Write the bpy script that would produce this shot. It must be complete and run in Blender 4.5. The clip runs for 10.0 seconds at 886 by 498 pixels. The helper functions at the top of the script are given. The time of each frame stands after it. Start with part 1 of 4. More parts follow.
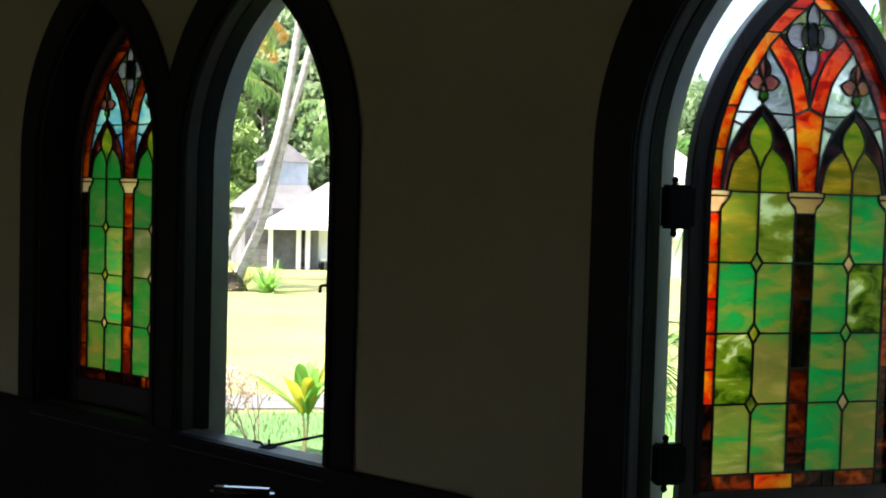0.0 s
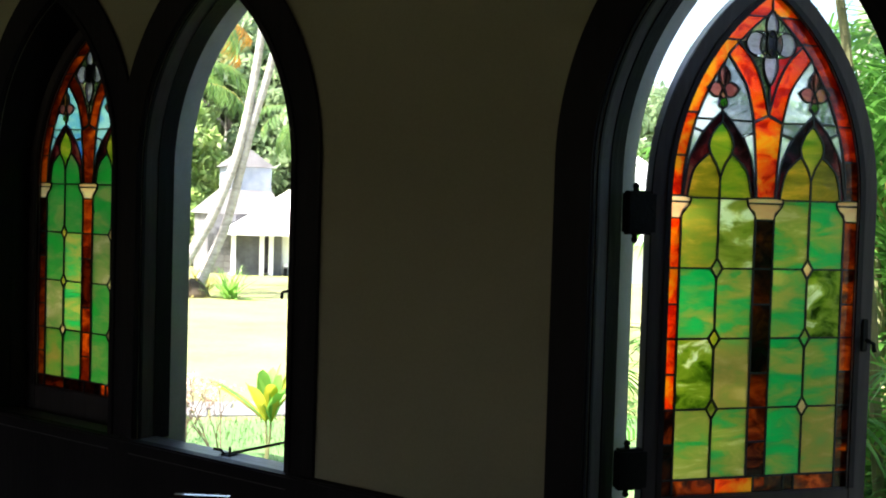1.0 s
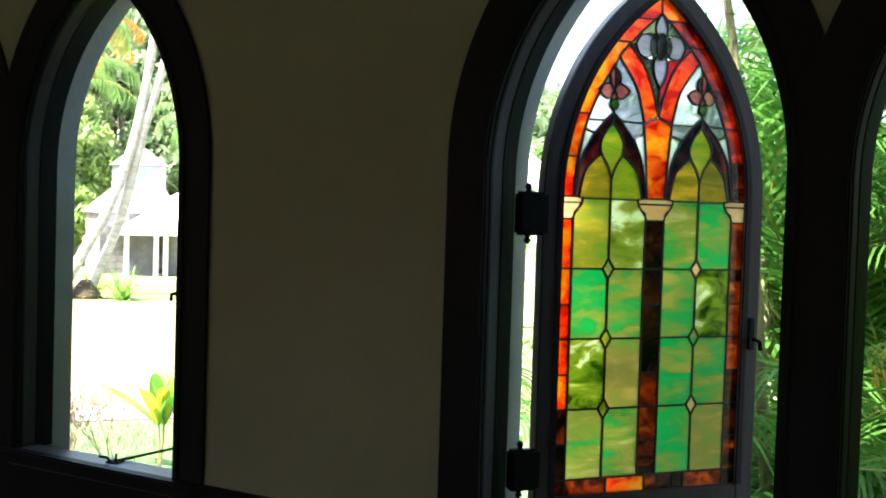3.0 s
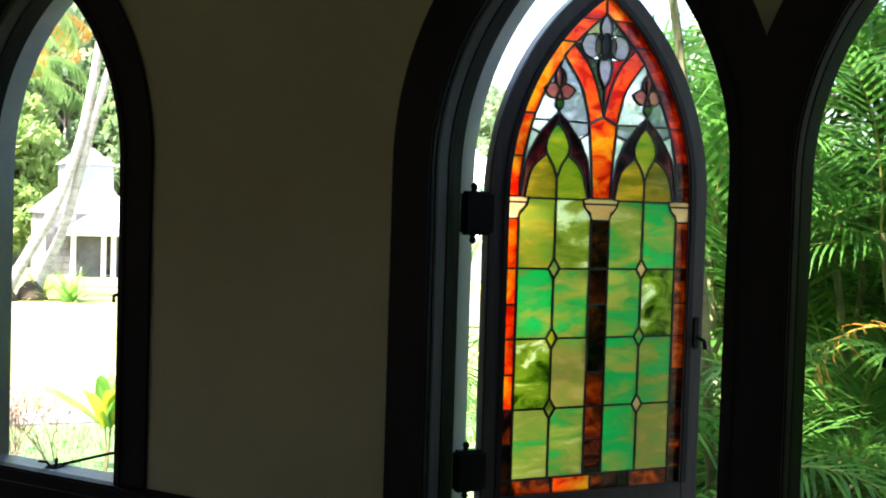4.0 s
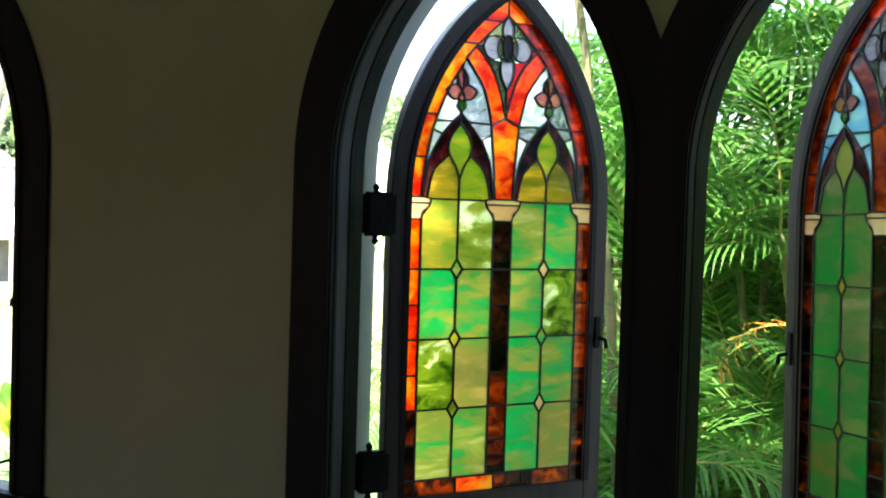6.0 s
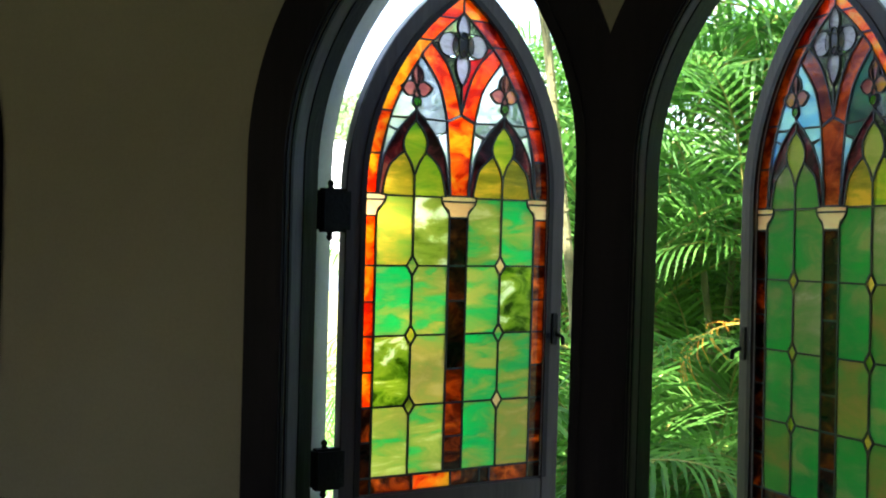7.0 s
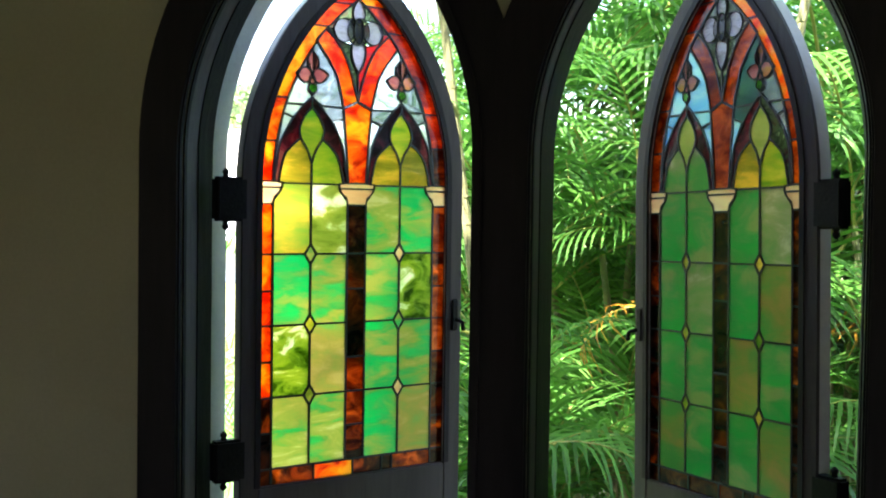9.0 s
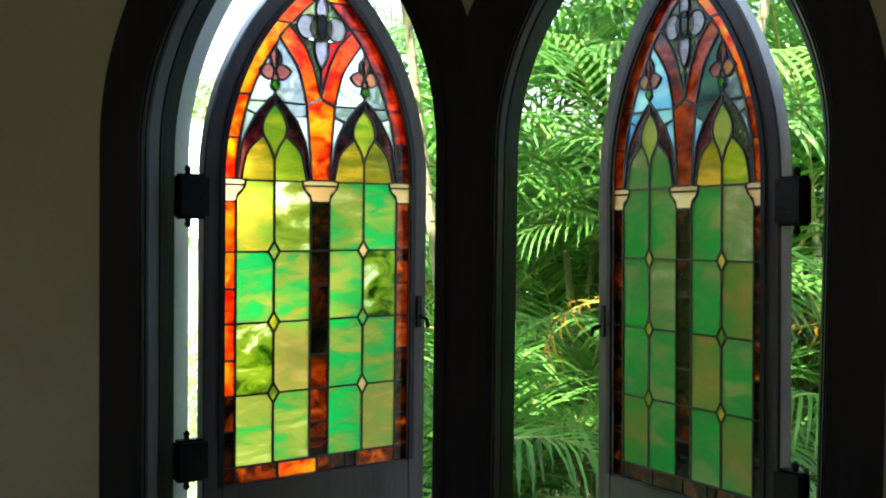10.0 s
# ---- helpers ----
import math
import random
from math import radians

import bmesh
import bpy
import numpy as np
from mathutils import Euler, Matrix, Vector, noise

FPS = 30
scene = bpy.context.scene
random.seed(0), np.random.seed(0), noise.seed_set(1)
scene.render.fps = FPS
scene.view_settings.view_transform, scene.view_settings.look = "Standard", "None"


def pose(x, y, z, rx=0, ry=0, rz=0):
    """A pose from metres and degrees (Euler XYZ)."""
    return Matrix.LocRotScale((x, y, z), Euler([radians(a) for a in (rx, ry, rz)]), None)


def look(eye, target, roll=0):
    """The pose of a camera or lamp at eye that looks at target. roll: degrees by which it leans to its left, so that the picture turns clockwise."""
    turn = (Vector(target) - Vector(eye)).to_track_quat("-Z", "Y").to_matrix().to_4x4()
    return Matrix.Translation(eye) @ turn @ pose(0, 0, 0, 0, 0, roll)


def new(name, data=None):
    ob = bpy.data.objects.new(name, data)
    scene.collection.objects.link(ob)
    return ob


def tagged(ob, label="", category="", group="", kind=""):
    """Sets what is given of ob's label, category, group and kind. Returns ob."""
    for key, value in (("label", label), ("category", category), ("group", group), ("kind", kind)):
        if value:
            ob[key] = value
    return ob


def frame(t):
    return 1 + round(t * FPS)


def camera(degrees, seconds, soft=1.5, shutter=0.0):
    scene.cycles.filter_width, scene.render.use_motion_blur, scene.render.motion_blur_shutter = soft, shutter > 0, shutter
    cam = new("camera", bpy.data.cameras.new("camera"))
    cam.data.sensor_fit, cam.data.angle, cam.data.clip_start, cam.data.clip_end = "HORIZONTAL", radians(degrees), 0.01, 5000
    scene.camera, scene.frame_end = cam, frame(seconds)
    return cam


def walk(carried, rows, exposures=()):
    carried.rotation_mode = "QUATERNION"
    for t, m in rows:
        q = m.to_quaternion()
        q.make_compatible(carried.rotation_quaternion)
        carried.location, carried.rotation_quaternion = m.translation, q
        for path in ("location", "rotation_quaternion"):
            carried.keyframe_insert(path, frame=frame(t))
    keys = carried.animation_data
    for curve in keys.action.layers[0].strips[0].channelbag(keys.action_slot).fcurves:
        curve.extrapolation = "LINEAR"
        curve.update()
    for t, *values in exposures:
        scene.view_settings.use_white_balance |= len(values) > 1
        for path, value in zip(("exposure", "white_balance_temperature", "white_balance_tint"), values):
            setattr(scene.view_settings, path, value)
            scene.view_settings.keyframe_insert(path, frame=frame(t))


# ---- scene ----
EXPOSURES = [(0.0, 1.9), (1.0, 2.2), (2.5, 2.7), (4.0, 2.65), (5.5, 2.95), (7.5, 3.08), (10.0, 3.33)]
cam = camera(42.81, 10.0, soft=2.0)
# seconds, eye x y z, pitch, roll, yaw
ROWS = [
    (0, 1.2020, -2.3785, 1.6585, -2.5304, -1.6225, 37.3601),
    (0.5, 1.2013, -2.3761, 1.6580, -2.2370, -1.6646, 36.6015),
    (1, 1.2029, -2.3709, 1.6579, -2.1761, -1.6864, 35.5398),
    (1.5, 1.2022, -2.3643, 1.6578, -2.1348, -1.7002, 34.2715),
    (2, 1.2000, -2.3514, 1.6596, -2.1162, -1.6467, 32.9903),
    (2.5, 1.1987, -2.3465, 1.6602, -2.0803, -1.7079, 31.6890),
    (4, 1.2045, -2.3154, 1.6597, -1.9546, -1.7685, 27.9703),
    (4.5, 1.2089, -2.3124, 1.6602, -1.9127, -1.7143, 26.7622),
    (5, 1.2139, -2.3101, 1.6599, -1.8609, -1.8332, 25.5960),
    (5.5, 1.2192, -2.3075, 1.6622, -1.8634, -1.7846, 24.4991),
    (7, 1.2877, -2.2770, 1.6309, -1.2884, -1.5885, 22.6447),
    (7.5, 1.2937, -2.2726, 1.6272, -1.3726, -1.3492, 21.4901),
    (8, 1.2957, -2.2699, 1.6289, -1.5681, -1.1281, 20.2642),
    (8.5, 1.2993, -2.2671, 1.6290, -1.7039, -0.9268, 19.0627),
    (9, 1.2996, -2.2681, 1.6282, -1.7920, -0.8162, 17.7804),
    (9.5, 1.2981, -2.2671, 1.6294, -1.9030, -0.7161, 16.6736),
    (10, 1.2979, -2.2663, 1.6340, -2.0369, -0.7258, 15.9436),
]
walk(cam, [(t, pose(x, y, z, 90 + a, b, c)) for t, x, y, z, a, b, c in ROWS], EXPOSURES)

# ---- sky and sun ----
world = bpy.data.worlds.new("world")
scene.world = world
world.use_nodes = True
wn = world.node_tree.nodes
sky = wn.new("ShaderNodeTexSky")
sky.sky_type = "NISHITA"
sky.sun_disc = False
SUN_EL, SUN_AZ = 58.0, 205.0     # azimuth clockwise from +y
sky.sun_elevation, sky.sun_rotation = radians(SUN_EL), radians(SUN_AZ)
sky.dust_density = 3.0
wn["Background"].inputs["Strength"].default_value = 0.15
world.node_tree.links.new(sky.outputs[0], wn["Background"].inputs["Color"])
sun = new("sun", bpy.data.lights.new("sun", "SUN"))
sun.data.energy, sun.data.angle, sun.data.color = 5.0, radians(0.5), (1.0, 0.95, 0.86)
sd = Vector((math.sin(radians(SUN_AZ)) * math.cos(radians(SUN_EL)), math.cos(radians(SUN_AZ)) * math.cos(radians(SUN_EL)), math.sin(radians(SUN_EL))))
sun.matrix_world = look(sd * 60, (0, 0, 0))


# ---- materials ----
def shader(name):
    m = bpy.data.materials.new(name)
    m.use_nodes = True
    return m, m.node_tree.nodes, m.node_tree.links, m.node_tree.nodes["Principled BSDF"]


def ramp(nodes, links, fac, stops):
    r = nodes.new("ShaderNodeValToRGB")
    while len(r.color_ramp.elements) < len(stops):
        r.color_ramp.elements.new(0.5)
    for e, (pos, col) in zip(r.color_ramp.elements, stops):
        e.position, e.color = pos, (*col, 1)
    links.new(fac, r.inputs[0])
    return r.outputs[0]


def noise_tex(nodes, links, scale, detail=5, rough=0.55, stretch=None, coords="Object", distort=0.0):
    tc = nodes.new("ShaderNodeTexCoord")
    mp = nodes.new("ShaderNodeMapping")
    links.new(tc.outputs[coords], mp.inputs[0])
    if stretch:
        mp.inputs["Scale"].default_value = stretch
    n = nodes.new("ShaderNodeTexNoise")
    n.inputs["Scale"].default_value, n.inputs["Detail"].default_value, n.inputs["Roughness"].default_value = scale, detail, rough
    n.inputs["Distortion"].default_value = distort
    links.new(mp.outputs[0], n.inputs[0])
    return n


def surface(name, dark, light, rough=0.6, scale=6.0, fine=60.0, bump=0.2, stretch=None, metal=0.0, per_object=0.0, spec=0.5):
    """Two scales of colour variation, a fine relief, and some variation in gloss."""
    m, n, l, b = shader(name)
    a = noise_tex(n, l, scale, 4, 0.6, stretch)
    f = noise_tex(n, l, fine, 6, 0.6, stretch)
    mix = n.new("ShaderNodeMath")
    mix.operation = "MULTIPLY_ADD"
    l.new(a.outputs[0], mix.inputs[0])
    mix.inputs[1].default_value = 0.65
    half = n.new("ShaderNodeMath")
    half.operation = "MULTIPLY"
    l.new(f.outputs[0], half.inputs[0])
    half.inputs[1].default_value = 0.35
    l.new(half.outputs[0], mix.inputs[2])
    val = mix.outputs[0]
    if per_object:
        oi = n.new("ShaderNodeObjectInfo")
        add = n.new("ShaderNodeMath")
        add.operation = "MULTIPLY_ADD"
        l.new(oi.outputs["Random"], add.inputs[0])
        add.inputs[1].default_value = per_object
        l.new(val, add.inputs[2])
        sub = n.new("ShaderNodeMath")
        sub.operation = "SUBTRACT"
        l.new(add.outputs[0], sub.inputs[0])
        sub.inputs[1].default_value = per_object / 2
        val = sub.outputs[0]
    l.new(ramp(n, l, val, [(0.3, dark), (0.7, light)]), b.inputs["Base Color"])
    b.inputs["Roughness"].default_value, b.inputs["Metallic"].default_value = rough, metal
    b.inputs["Specular IOR Level"].default_value = spec
    bp = n.new("ShaderNodeBump")
    bp.inputs["Strength"].default_value, bp.inputs["Distance"].default_value = bump, 0.01
    l.new(f.outputs[0], bp.inputs["Height"])
    l.new(bp.outputs[0], b.inputs["Normal"])
    return m


def leaf(name, dark, light, back=0.5, scale=1.5, rough=0.45):
    """A leaf: gloss above, light coming through from behind."""
    m, n, l, b = shader(name)
    a = noise_tex(n, l, scale, 3)
    g = n.new("ShaderNodeNewGeometry")
    add = n.new("ShaderNodeMath")
    add.operation = "MULTIPLY_ADD"
    l.new(g.outputs["Random Per Island"], add.inputs[0])
    add.inputs[1].default_value = 0.5
    sh = n.new("ShaderNodeMath")
    sh.operation = "SUBTRACT"
    l.new(a.outputs[0], sh.inputs[0])
    sh.inputs[1].default_value = 0.25
    l.new(sh.outputs[0], add.inputs[2])
    col = ramp(n, l, add.outputs[0], [(0.2, dark), (0.8, light)])
    l.new(col, b.inputs["Base Color"])
    b.inputs["Roughness"].default_value = rough
    tr = n.new("ShaderNodeBsdfTranslucent")
    l.new(col, tr.inputs["Color"])
    mx = n.new("ShaderNodeMixShader")
    mx.inputs[0].default_value = back
    l.new(b.outputs[0], mx.inputs[1])
    l.new(tr.outputs[0], mx.inputs[2])
    l.new(mx.outputs[0], n["Material Output"].inputs[0])
    return m


def art_glass(name, cols, scale=9.0, stretch=(1, 1, 2.5), clear=0.62, rough=0.38, distort=1.2, each=0.3, within=1.0, detail=4):
    """Streaky stained glass: part of the light scatters in it, part goes through with a blur."""
    m, n, l, b = shader(name)
    oi = n.new("ShaderNodeObjectInfo")
    tc = n.new("ShaderNodeTexCoord")
    off = n.new("ShaderNodeVectorMath")
    off.operation = "MULTIPLY_ADD"
    cmb = n.new("ShaderNodeCombineXYZ")
    for i in range(3):
        l.new(oi.outputs["Random"], cmb.inputs[i])
    l.new(cmb.outputs[0], off.inputs[0])
    off.inputs[1].default_value = (37.0, 11.0, 23.0)
    l.new(tc.outputs["Object"], off.inputs[2])
    mp = n.new("ShaderNodeMapping")
    mp.inputs["Scale"].default_value = stretch
    l.new(off.outputs[0], mp.inputs[0])
    t = n.new("ShaderNodeTexNoise")
    t.inputs["Scale"].default_value, t.inputs["Detail"].default_value, t.inputs["Distortion"].default_value = scale, detail, distort
    t.inputs["Roughness"].default_value = 0.58
    l.new(mp.outputs[0], t.inputs[0])
    add = n.new("ShaderNodeMath")
    add.operation = "MULTIPLY_ADD"
    l.new(oi.outputs["Random"], add.inputs[0])
    add.inputs[1].default_value = each
    sh = n.new("ShaderNodeMath")
    sh.operation = "MULTIPLY_ADD"
    l.new(t.outputs[0], sh.inputs[0])
    sh.inputs[1].default_value, sh.inputs[2].default_value = within, 0.5 - within / 2 - each / 2
    l.new(sh.outputs[0], add.inputs[2])
    k = len(cols)
    col = ramp(n, l, add.outputs[0], [(0.28 + 0.44 * i / (k - 1), tuple(min(1.0, v * 1.25) for v in c)) for i, c in enumerate(cols)])
    tr = n.new("ShaderNodeBsdfTranslucent")
    l.new(col, tr.inputs["Color"])
    rf = n.new("ShaderNodeBsdfRefraction")
    l.new(col, rf.inputs["Color"])
    rf.inputs["Roughness"].default_value, rf.inputs["IOR"].default_value = rough, 1.06
    bp = n.new("ShaderNodeBump")
    bp.inputs["Strength"].default_value, bp.inputs["Distance"].default_value = 0.4, 0.01
    l.new(t.outputs[0], bp.inputs["Height"])
    gl = n.new("ShaderNodeBsdfGlossy")
    gl.inputs["Roughness"].default_value = 0.15
    l.new(bp.outputs[0], gl.inputs["Normal"])
    m1 = n.new("ShaderNodeMixShader")
    m1.inputs[0].default_value = clear
    l.new(tr.outputs[0], m1.inputs[1])
    l.new(rf.outputs[0], m1.inputs[2])
    m2 = n.new("ShaderNodeMixShader")
    m2.inputs[0].default_value = 0.04
    l.new(m1.outputs[0], m2.inputs[1])
    l.new(gl.outputs[0], m2.inputs[2])
    l.new(m2.outputs[0], n["Material Output"].inputs[0])
    return m


PLASTER = surface("cream_plaster", (0.37, 0.34, 0.24), (0.46, 0.43, 0.31), 0.85, 1.5, 90, 0.15)
DARK_WOOD = surface("dark_stained_wood", (0.013, 0.012, 0.015), (0.027, 0.024, 0.029), 0.5, 5, 50, 0.25, (1, 1, 0.12), 0.0, 0.0, 0.10)
SASH_WOOD = surface("brown_grey_sash_paint", (0.036, 0.031, 0.034), (0.072, 0.062, 0.067), 0.5, 5, 50, 0.25, (1, 1, 0.12), 0.0, 0.0, 0.15)
JAMB_WOOD = surface("brown_jamb_wood", (0.065, 0.055, 0.060), (0.12, 0.10, 0.11), 0.55, 5, 50, 0.25, (1, 1, 0.12), 0.0, 0.0, 0.2)
SILL_WOOD = surface("worn_dark_sill_wood", (0.08, 0.07, 0.08), (0.17, 0.15, 0.17), 0.32, 6, 60, 0.25, (0.15, 1, 1))
# weathered grey paint, its colour raised to include skylight and glare
LIT_GREY_PAINT = surface("lit_weathered_grey_paint", (0.44, 0.44, 0.46), (0.58, 0.58, 0.60), 0.7, 5, 70, 0.2)
IRON = surface("black_iron", (0.004, 0.004, 0.0045), (0.010, 0.010, 0.011), 0.6, 20, 120, 0.3, None, 0.0, 0.0, 0.12)
LEAD = surface("dark_lead", (0.02, 0.02, 0.02), (0.05, 0.05, 0.05), 0.55, 30, 150, 0.2, None, 0.3)
FLOOR_WOOD = surface("dark_floor_boards", (0.03, 0.02, 0.012), (0.07, 0.045, 0.028), 0.4, 3, 50, 0.2, (0.2, 1, 1))
EMERALD_GLASS = art_glass("emerald_streaked_glass", [(0.54, 0.49, 0.21), (0.38, 0.48, 0.20), (0.15, 0.50, 0.23), (0.06, 0.54, 0.25)], 7.5, (1, 1, 3.2), 0.6, 0.38, 0.5, 0.12, 1.7, 7)
MEADOW_GLASS = art_glass("meadow_green_glass", [(0.62, 0.56, 0.34), (0.50, 0.46, 0.20), (0.42, 0.43, 0.17), (0.24, 0.46, 0.20), (0.12, 0.48, 0.23)], 8, (1, 1, 3.2), 0.6, 0.38, 0.5, 0.12, 1.6, 7)
MOSS_GLASS = art_glass("mottled_moss_glass", [(0.06, 0.11, 0.012), (0.18, 0.27, 0.04), (0.34, 0.42, 0.08), (0.44, 0.48, 0.12), (0.88, 0.84, 0.64)], 11, (1, 1, 1.8), 0.6, 0.38, 0.6, 0.12, 1.7, 7)
TAN_GLASS = art_glass("tan_green_glass", [(0.30, 0.46, 0.21), (0.40, 0.42, 0.18), (0.50, 0.42, 0.19), (0.58, 0.48, 0.26)], 8, (1, 1, 2.4), 0.6, 0.38, 0.5, 0.12, 1.6, 7)
GOLD_GLASS = art_glass("golden_green_glass", [(0.34, 0.44, 0.13), (0.45, 0.45, 0.13), (0.56, 0.47, 0.13), (0.72, 0.55, 0.18)], 8.5, (1, 1, 3.4), 0.6, 0.38, 0.5, 0.12, 1.7, 7)
CLOUD_GLASS = art_glass("clouded_olive_glass", [(0.24, 0.28, 0.07), (0.38, 0.41, 0.12), (0.47, 0.46, 0.16), (0.84, 0.80, 0.62)], 8.5, (1, 1, 2.2), 0.6, 0.38, 0.5, 0.12, 1.6, 7)
# darker greens, with the shade of palms behind casement 2 put into the glass
DIM_GREEN_GLASS = art_glass("dim_green_glass", [(0.34, 0.37, 0.18), (0.20, 0.36, 0.16), (0.12, 0.36, 0.14), (0.08, 0.38, 0.13)], 8, (1, 1, 2.0), 0.6, 0.38, 0.5, 0.12, 1.6, 7)
DIM_GREY_GREEN_GLASS = art_glass("dim_grey_green_glass", [(0.54, 0.50, 0.37), (0.38, 0.37, 0.22), (0.28, 0.35, 0.17), (0.18, 0.35, 0.15)], 8, (1, 1, 2.0), 0.6, 0.38, 0.5, 0.12, 1.6, 7)
DIM_BROWN_GREEN_GLASS = art_glass("dim_brown_green_glass", [(0.41, 0.32, 0.15), (0.34, 0.32, 0.13), (0.26, 0.33, 0.13), (0.17, 0.34, 0.13)], 8, (1, 1, 2.0), 0.6, 0.38, 0.5, 0.12, 1.6, 7)
OLIVE_GLASS = art_glass("olive_green_glass", [(0.20, 0.34, 0.07), (0.32, 0.40, 0.08), (0.44, 0.44, 0.09), (0.56, 0.50, 0.13)], 8, (1, 1, 3.6), 0.6, 0.38, 0.5, 0.12, 1.6, 7)
BRASS_GLASS = art_glass("brassy_brown_glass", [(0.28, 0.26, 0.06), (0.38, 0.33, 0.07), (0.48, 0.38, 0.08), (0.68, 0.48, 0.12)], 8, (1, 1, 4), 0.6, 0.38, 0.5, 0.12, 1.7, 7)
STRAW_GLASS = art_glass("straw_glass", [(0.34, 0.38, 0.13), (0.48, 0.46, 0.20), (0.42, 0.44, 0.17)], 7, (1, 1, 3), 0.62, 0.38, 0.8, 0.15, 1.2)
SKY_GLASS = art_glass("pale_sky_blue_glass", [(0.26, 0.52, 0.88), (0.50, 0.72, 1.0), (0.62, 0.78, 0.96), (0.36, 0.60, 0.94)], 9, (1, 1, 2), 0.7, 0.2, 0.8, 0.3, 1.0)
TEAL_GLASS = art_glass("dark_teal_glass", [(0.09, 0.20, 0.19), (0.15, 0.28, 0.26), (0.24, 0.32, 0.32)], 9, (1, 1, 2), 0.7, 0.2, 0.8, 0.2, 1.0)
SMOKE_GLASS = art_glass("smoky_grey_glass", [(0.22, 0.25, 0.27), (0.44, 0.46, 0.48), (0.30, 0.32, 0.34), (0.60, 0.60, 0.64)], 24, (1, 1, 1), 0.75, 0.14, 1.2, 0.2, 1.1)
WINE_GLASS = art_glass("wine_red_glass", [(0.30, 0.02, 0.03), (0.62, 0.05, 0.05), (0.44, 0.10, 0.10)], 14)

ORANGE_GLASS = art_glass("mottled_orange_glass", [(0.52, 0.045, 0.004), (0.80, 0.15, 0.01), (1.0, 0.28, 0.02), (1.0, 0.46, 0.05)], 17, (1, 1, 1.4), 0.62, 0.38, 0.8, 0.2, 1.7, 8)
AMBER_GLASS = art_glass("dark_amber_glass", [(0.03, 0.007, 0.003), (0.10, 0.022, 0.005), (0.40, 0.10, 0.012), (0.75, 0.26, 0.03)], 13, (1, 1, 1.6), 0.62, 0.38, 0.8, 0.35, 1.5, 7)
RED_GLASS = art_glass("dark_red_glass", [(0.13, 0.013, 0.007), (0.30, 0.03, 0.010), (0.50, 0.07, 0.013), (0.75, 0.15, 0.02)], 15, (1, 1, 1.4), 0.62, 0.38, 0.8, 0.2, 1.6, 7)
BROWN_GLASS = art_glass("brown_orange_glass", [(0.14, 0.028, 0.007), (0.26, 0.06, 0.011), (0.44, 0.12, 0.018), (0.60, 0.20, 0.03)], 14, (1, 1, 1.6), 0.62, 0.38, 0.8, 0.25, 1.5, 7)
DARK_AMBER_GLASS = art_glass("very_dark_amber_glass", [(0.012, 0.003, 0.002), (0.03, 0.007, 0.003), (0.09, 0.018, 0.005), (0.22, 0.055, 0.010)], 13, (1, 1, 1.6), 0.62, 0.38, 0.8, 0.2, 1.4, 7)
CREAM_GLASS = art_glass("cream_opal_glass", [(0.72, 0.48, 0.30), (0.86, 0.66, 0.46)], 10)
CLEAR_GLASS = art_glass("pale_hammered_glass", [(0.60, 0.62, 0.66), (0.90, 0.92, 0.96), (0.70, 0.72, 0.75), (1.0, 1.0, 1.0)], 28, (1, 1, 1), 0.72, 0.14, 1.2, 0.3, 1.1)
PURPLE_GLASS = art_glass("dark_purple_glass", [(0.03, 0.008, 0.012), (0.08, 0.02, 0.03), (0.24, 0.04, 0.06), (0.34, 0.16, 0.12)], 16, (1, 1, 1), 0.62, 0.38, 0.8, 0.2, 1.5, 6)
FIELD_GLASS = art_glass("variegated_field_glass", [(0.10, 0.03, 0.04), (0.16, 0.22, 0.12), (0.06, 0.08, 0.05), (0.50, 0.58, 0.36), (0.34, 0.05, 0.06)], 22, (1, 1, 1))
MAUVE_GLASS = art_glass("mauve_petal_glass", [(0.34, 0.14, 0.14), (0.50, 0.26, 0.24), (0.52, 0.32, 0.08)], 14)
LILAC_GLASS = art_glass("pale_lilac_glass", [(0.27, 0.24, 0.29), (0.48, 0.44, 0.50), (0.35, 0.31, 0.34)], 22)
BLUE_GLASS = art_glass("deep_blue_glass", [(0.02, 0.02, 0.06), (0.04, 0.04, 0.12)], 12)
GEM_GLASS = art_glass("green_gem_glass", [(0.24, 0.80, 0.08), (0.48, 0.8, 0.28)], 20, (1, 1, 1), 0.1, 0.1)
LAWN = surface("sunlit_lawn", (0.12, 0.135, 0.035), (0.27, 0.265, 0.10), 0.9, 0.35, 9, 0.5)
PATH_STONE = surface("grey_stepping_stone", (0.10, 0.10, 0.10), (0.18, 0.178, 0.175), 0.9, 3, 40, 0.4)
STONE = surface("pale_weathered_stone", (0.11, 0.105, 0.115), (0.26, 0.25, 0.265), 0.9, 1.2, 14, 0.5, None, 0, 0.35)
SHINGLE = surface("grey_brown_shingle", (0.065, 0.062, 0.065), (0.14, 0.135, 0.14), 0.9, 2, 30, 0.5, None, 0, 0.3)
WHITE_PAINT = surface("white_paint", (0.74, 0.74, 0.74), (0.84, 0.84, 0.83), 0.6, 2, 40, 0.05)
BARK = surface("pale_palm_bark", (0.17, 0.155, 0.14), (0.48, 0.45, 0.43), 0.9, 3, 14, 0.8, (1, 1, 3))
AREC = leaf("areca_leaf", (0.055, 0.165, 0.03), (0.165, 0.38, 0.07), 0.55, 1.5, 0.42)
AREC_YELLOW = leaf("yellowing_frond", (0.55, 0.20, 0.02), (0.72, 0.36, 0.05), 0.5)
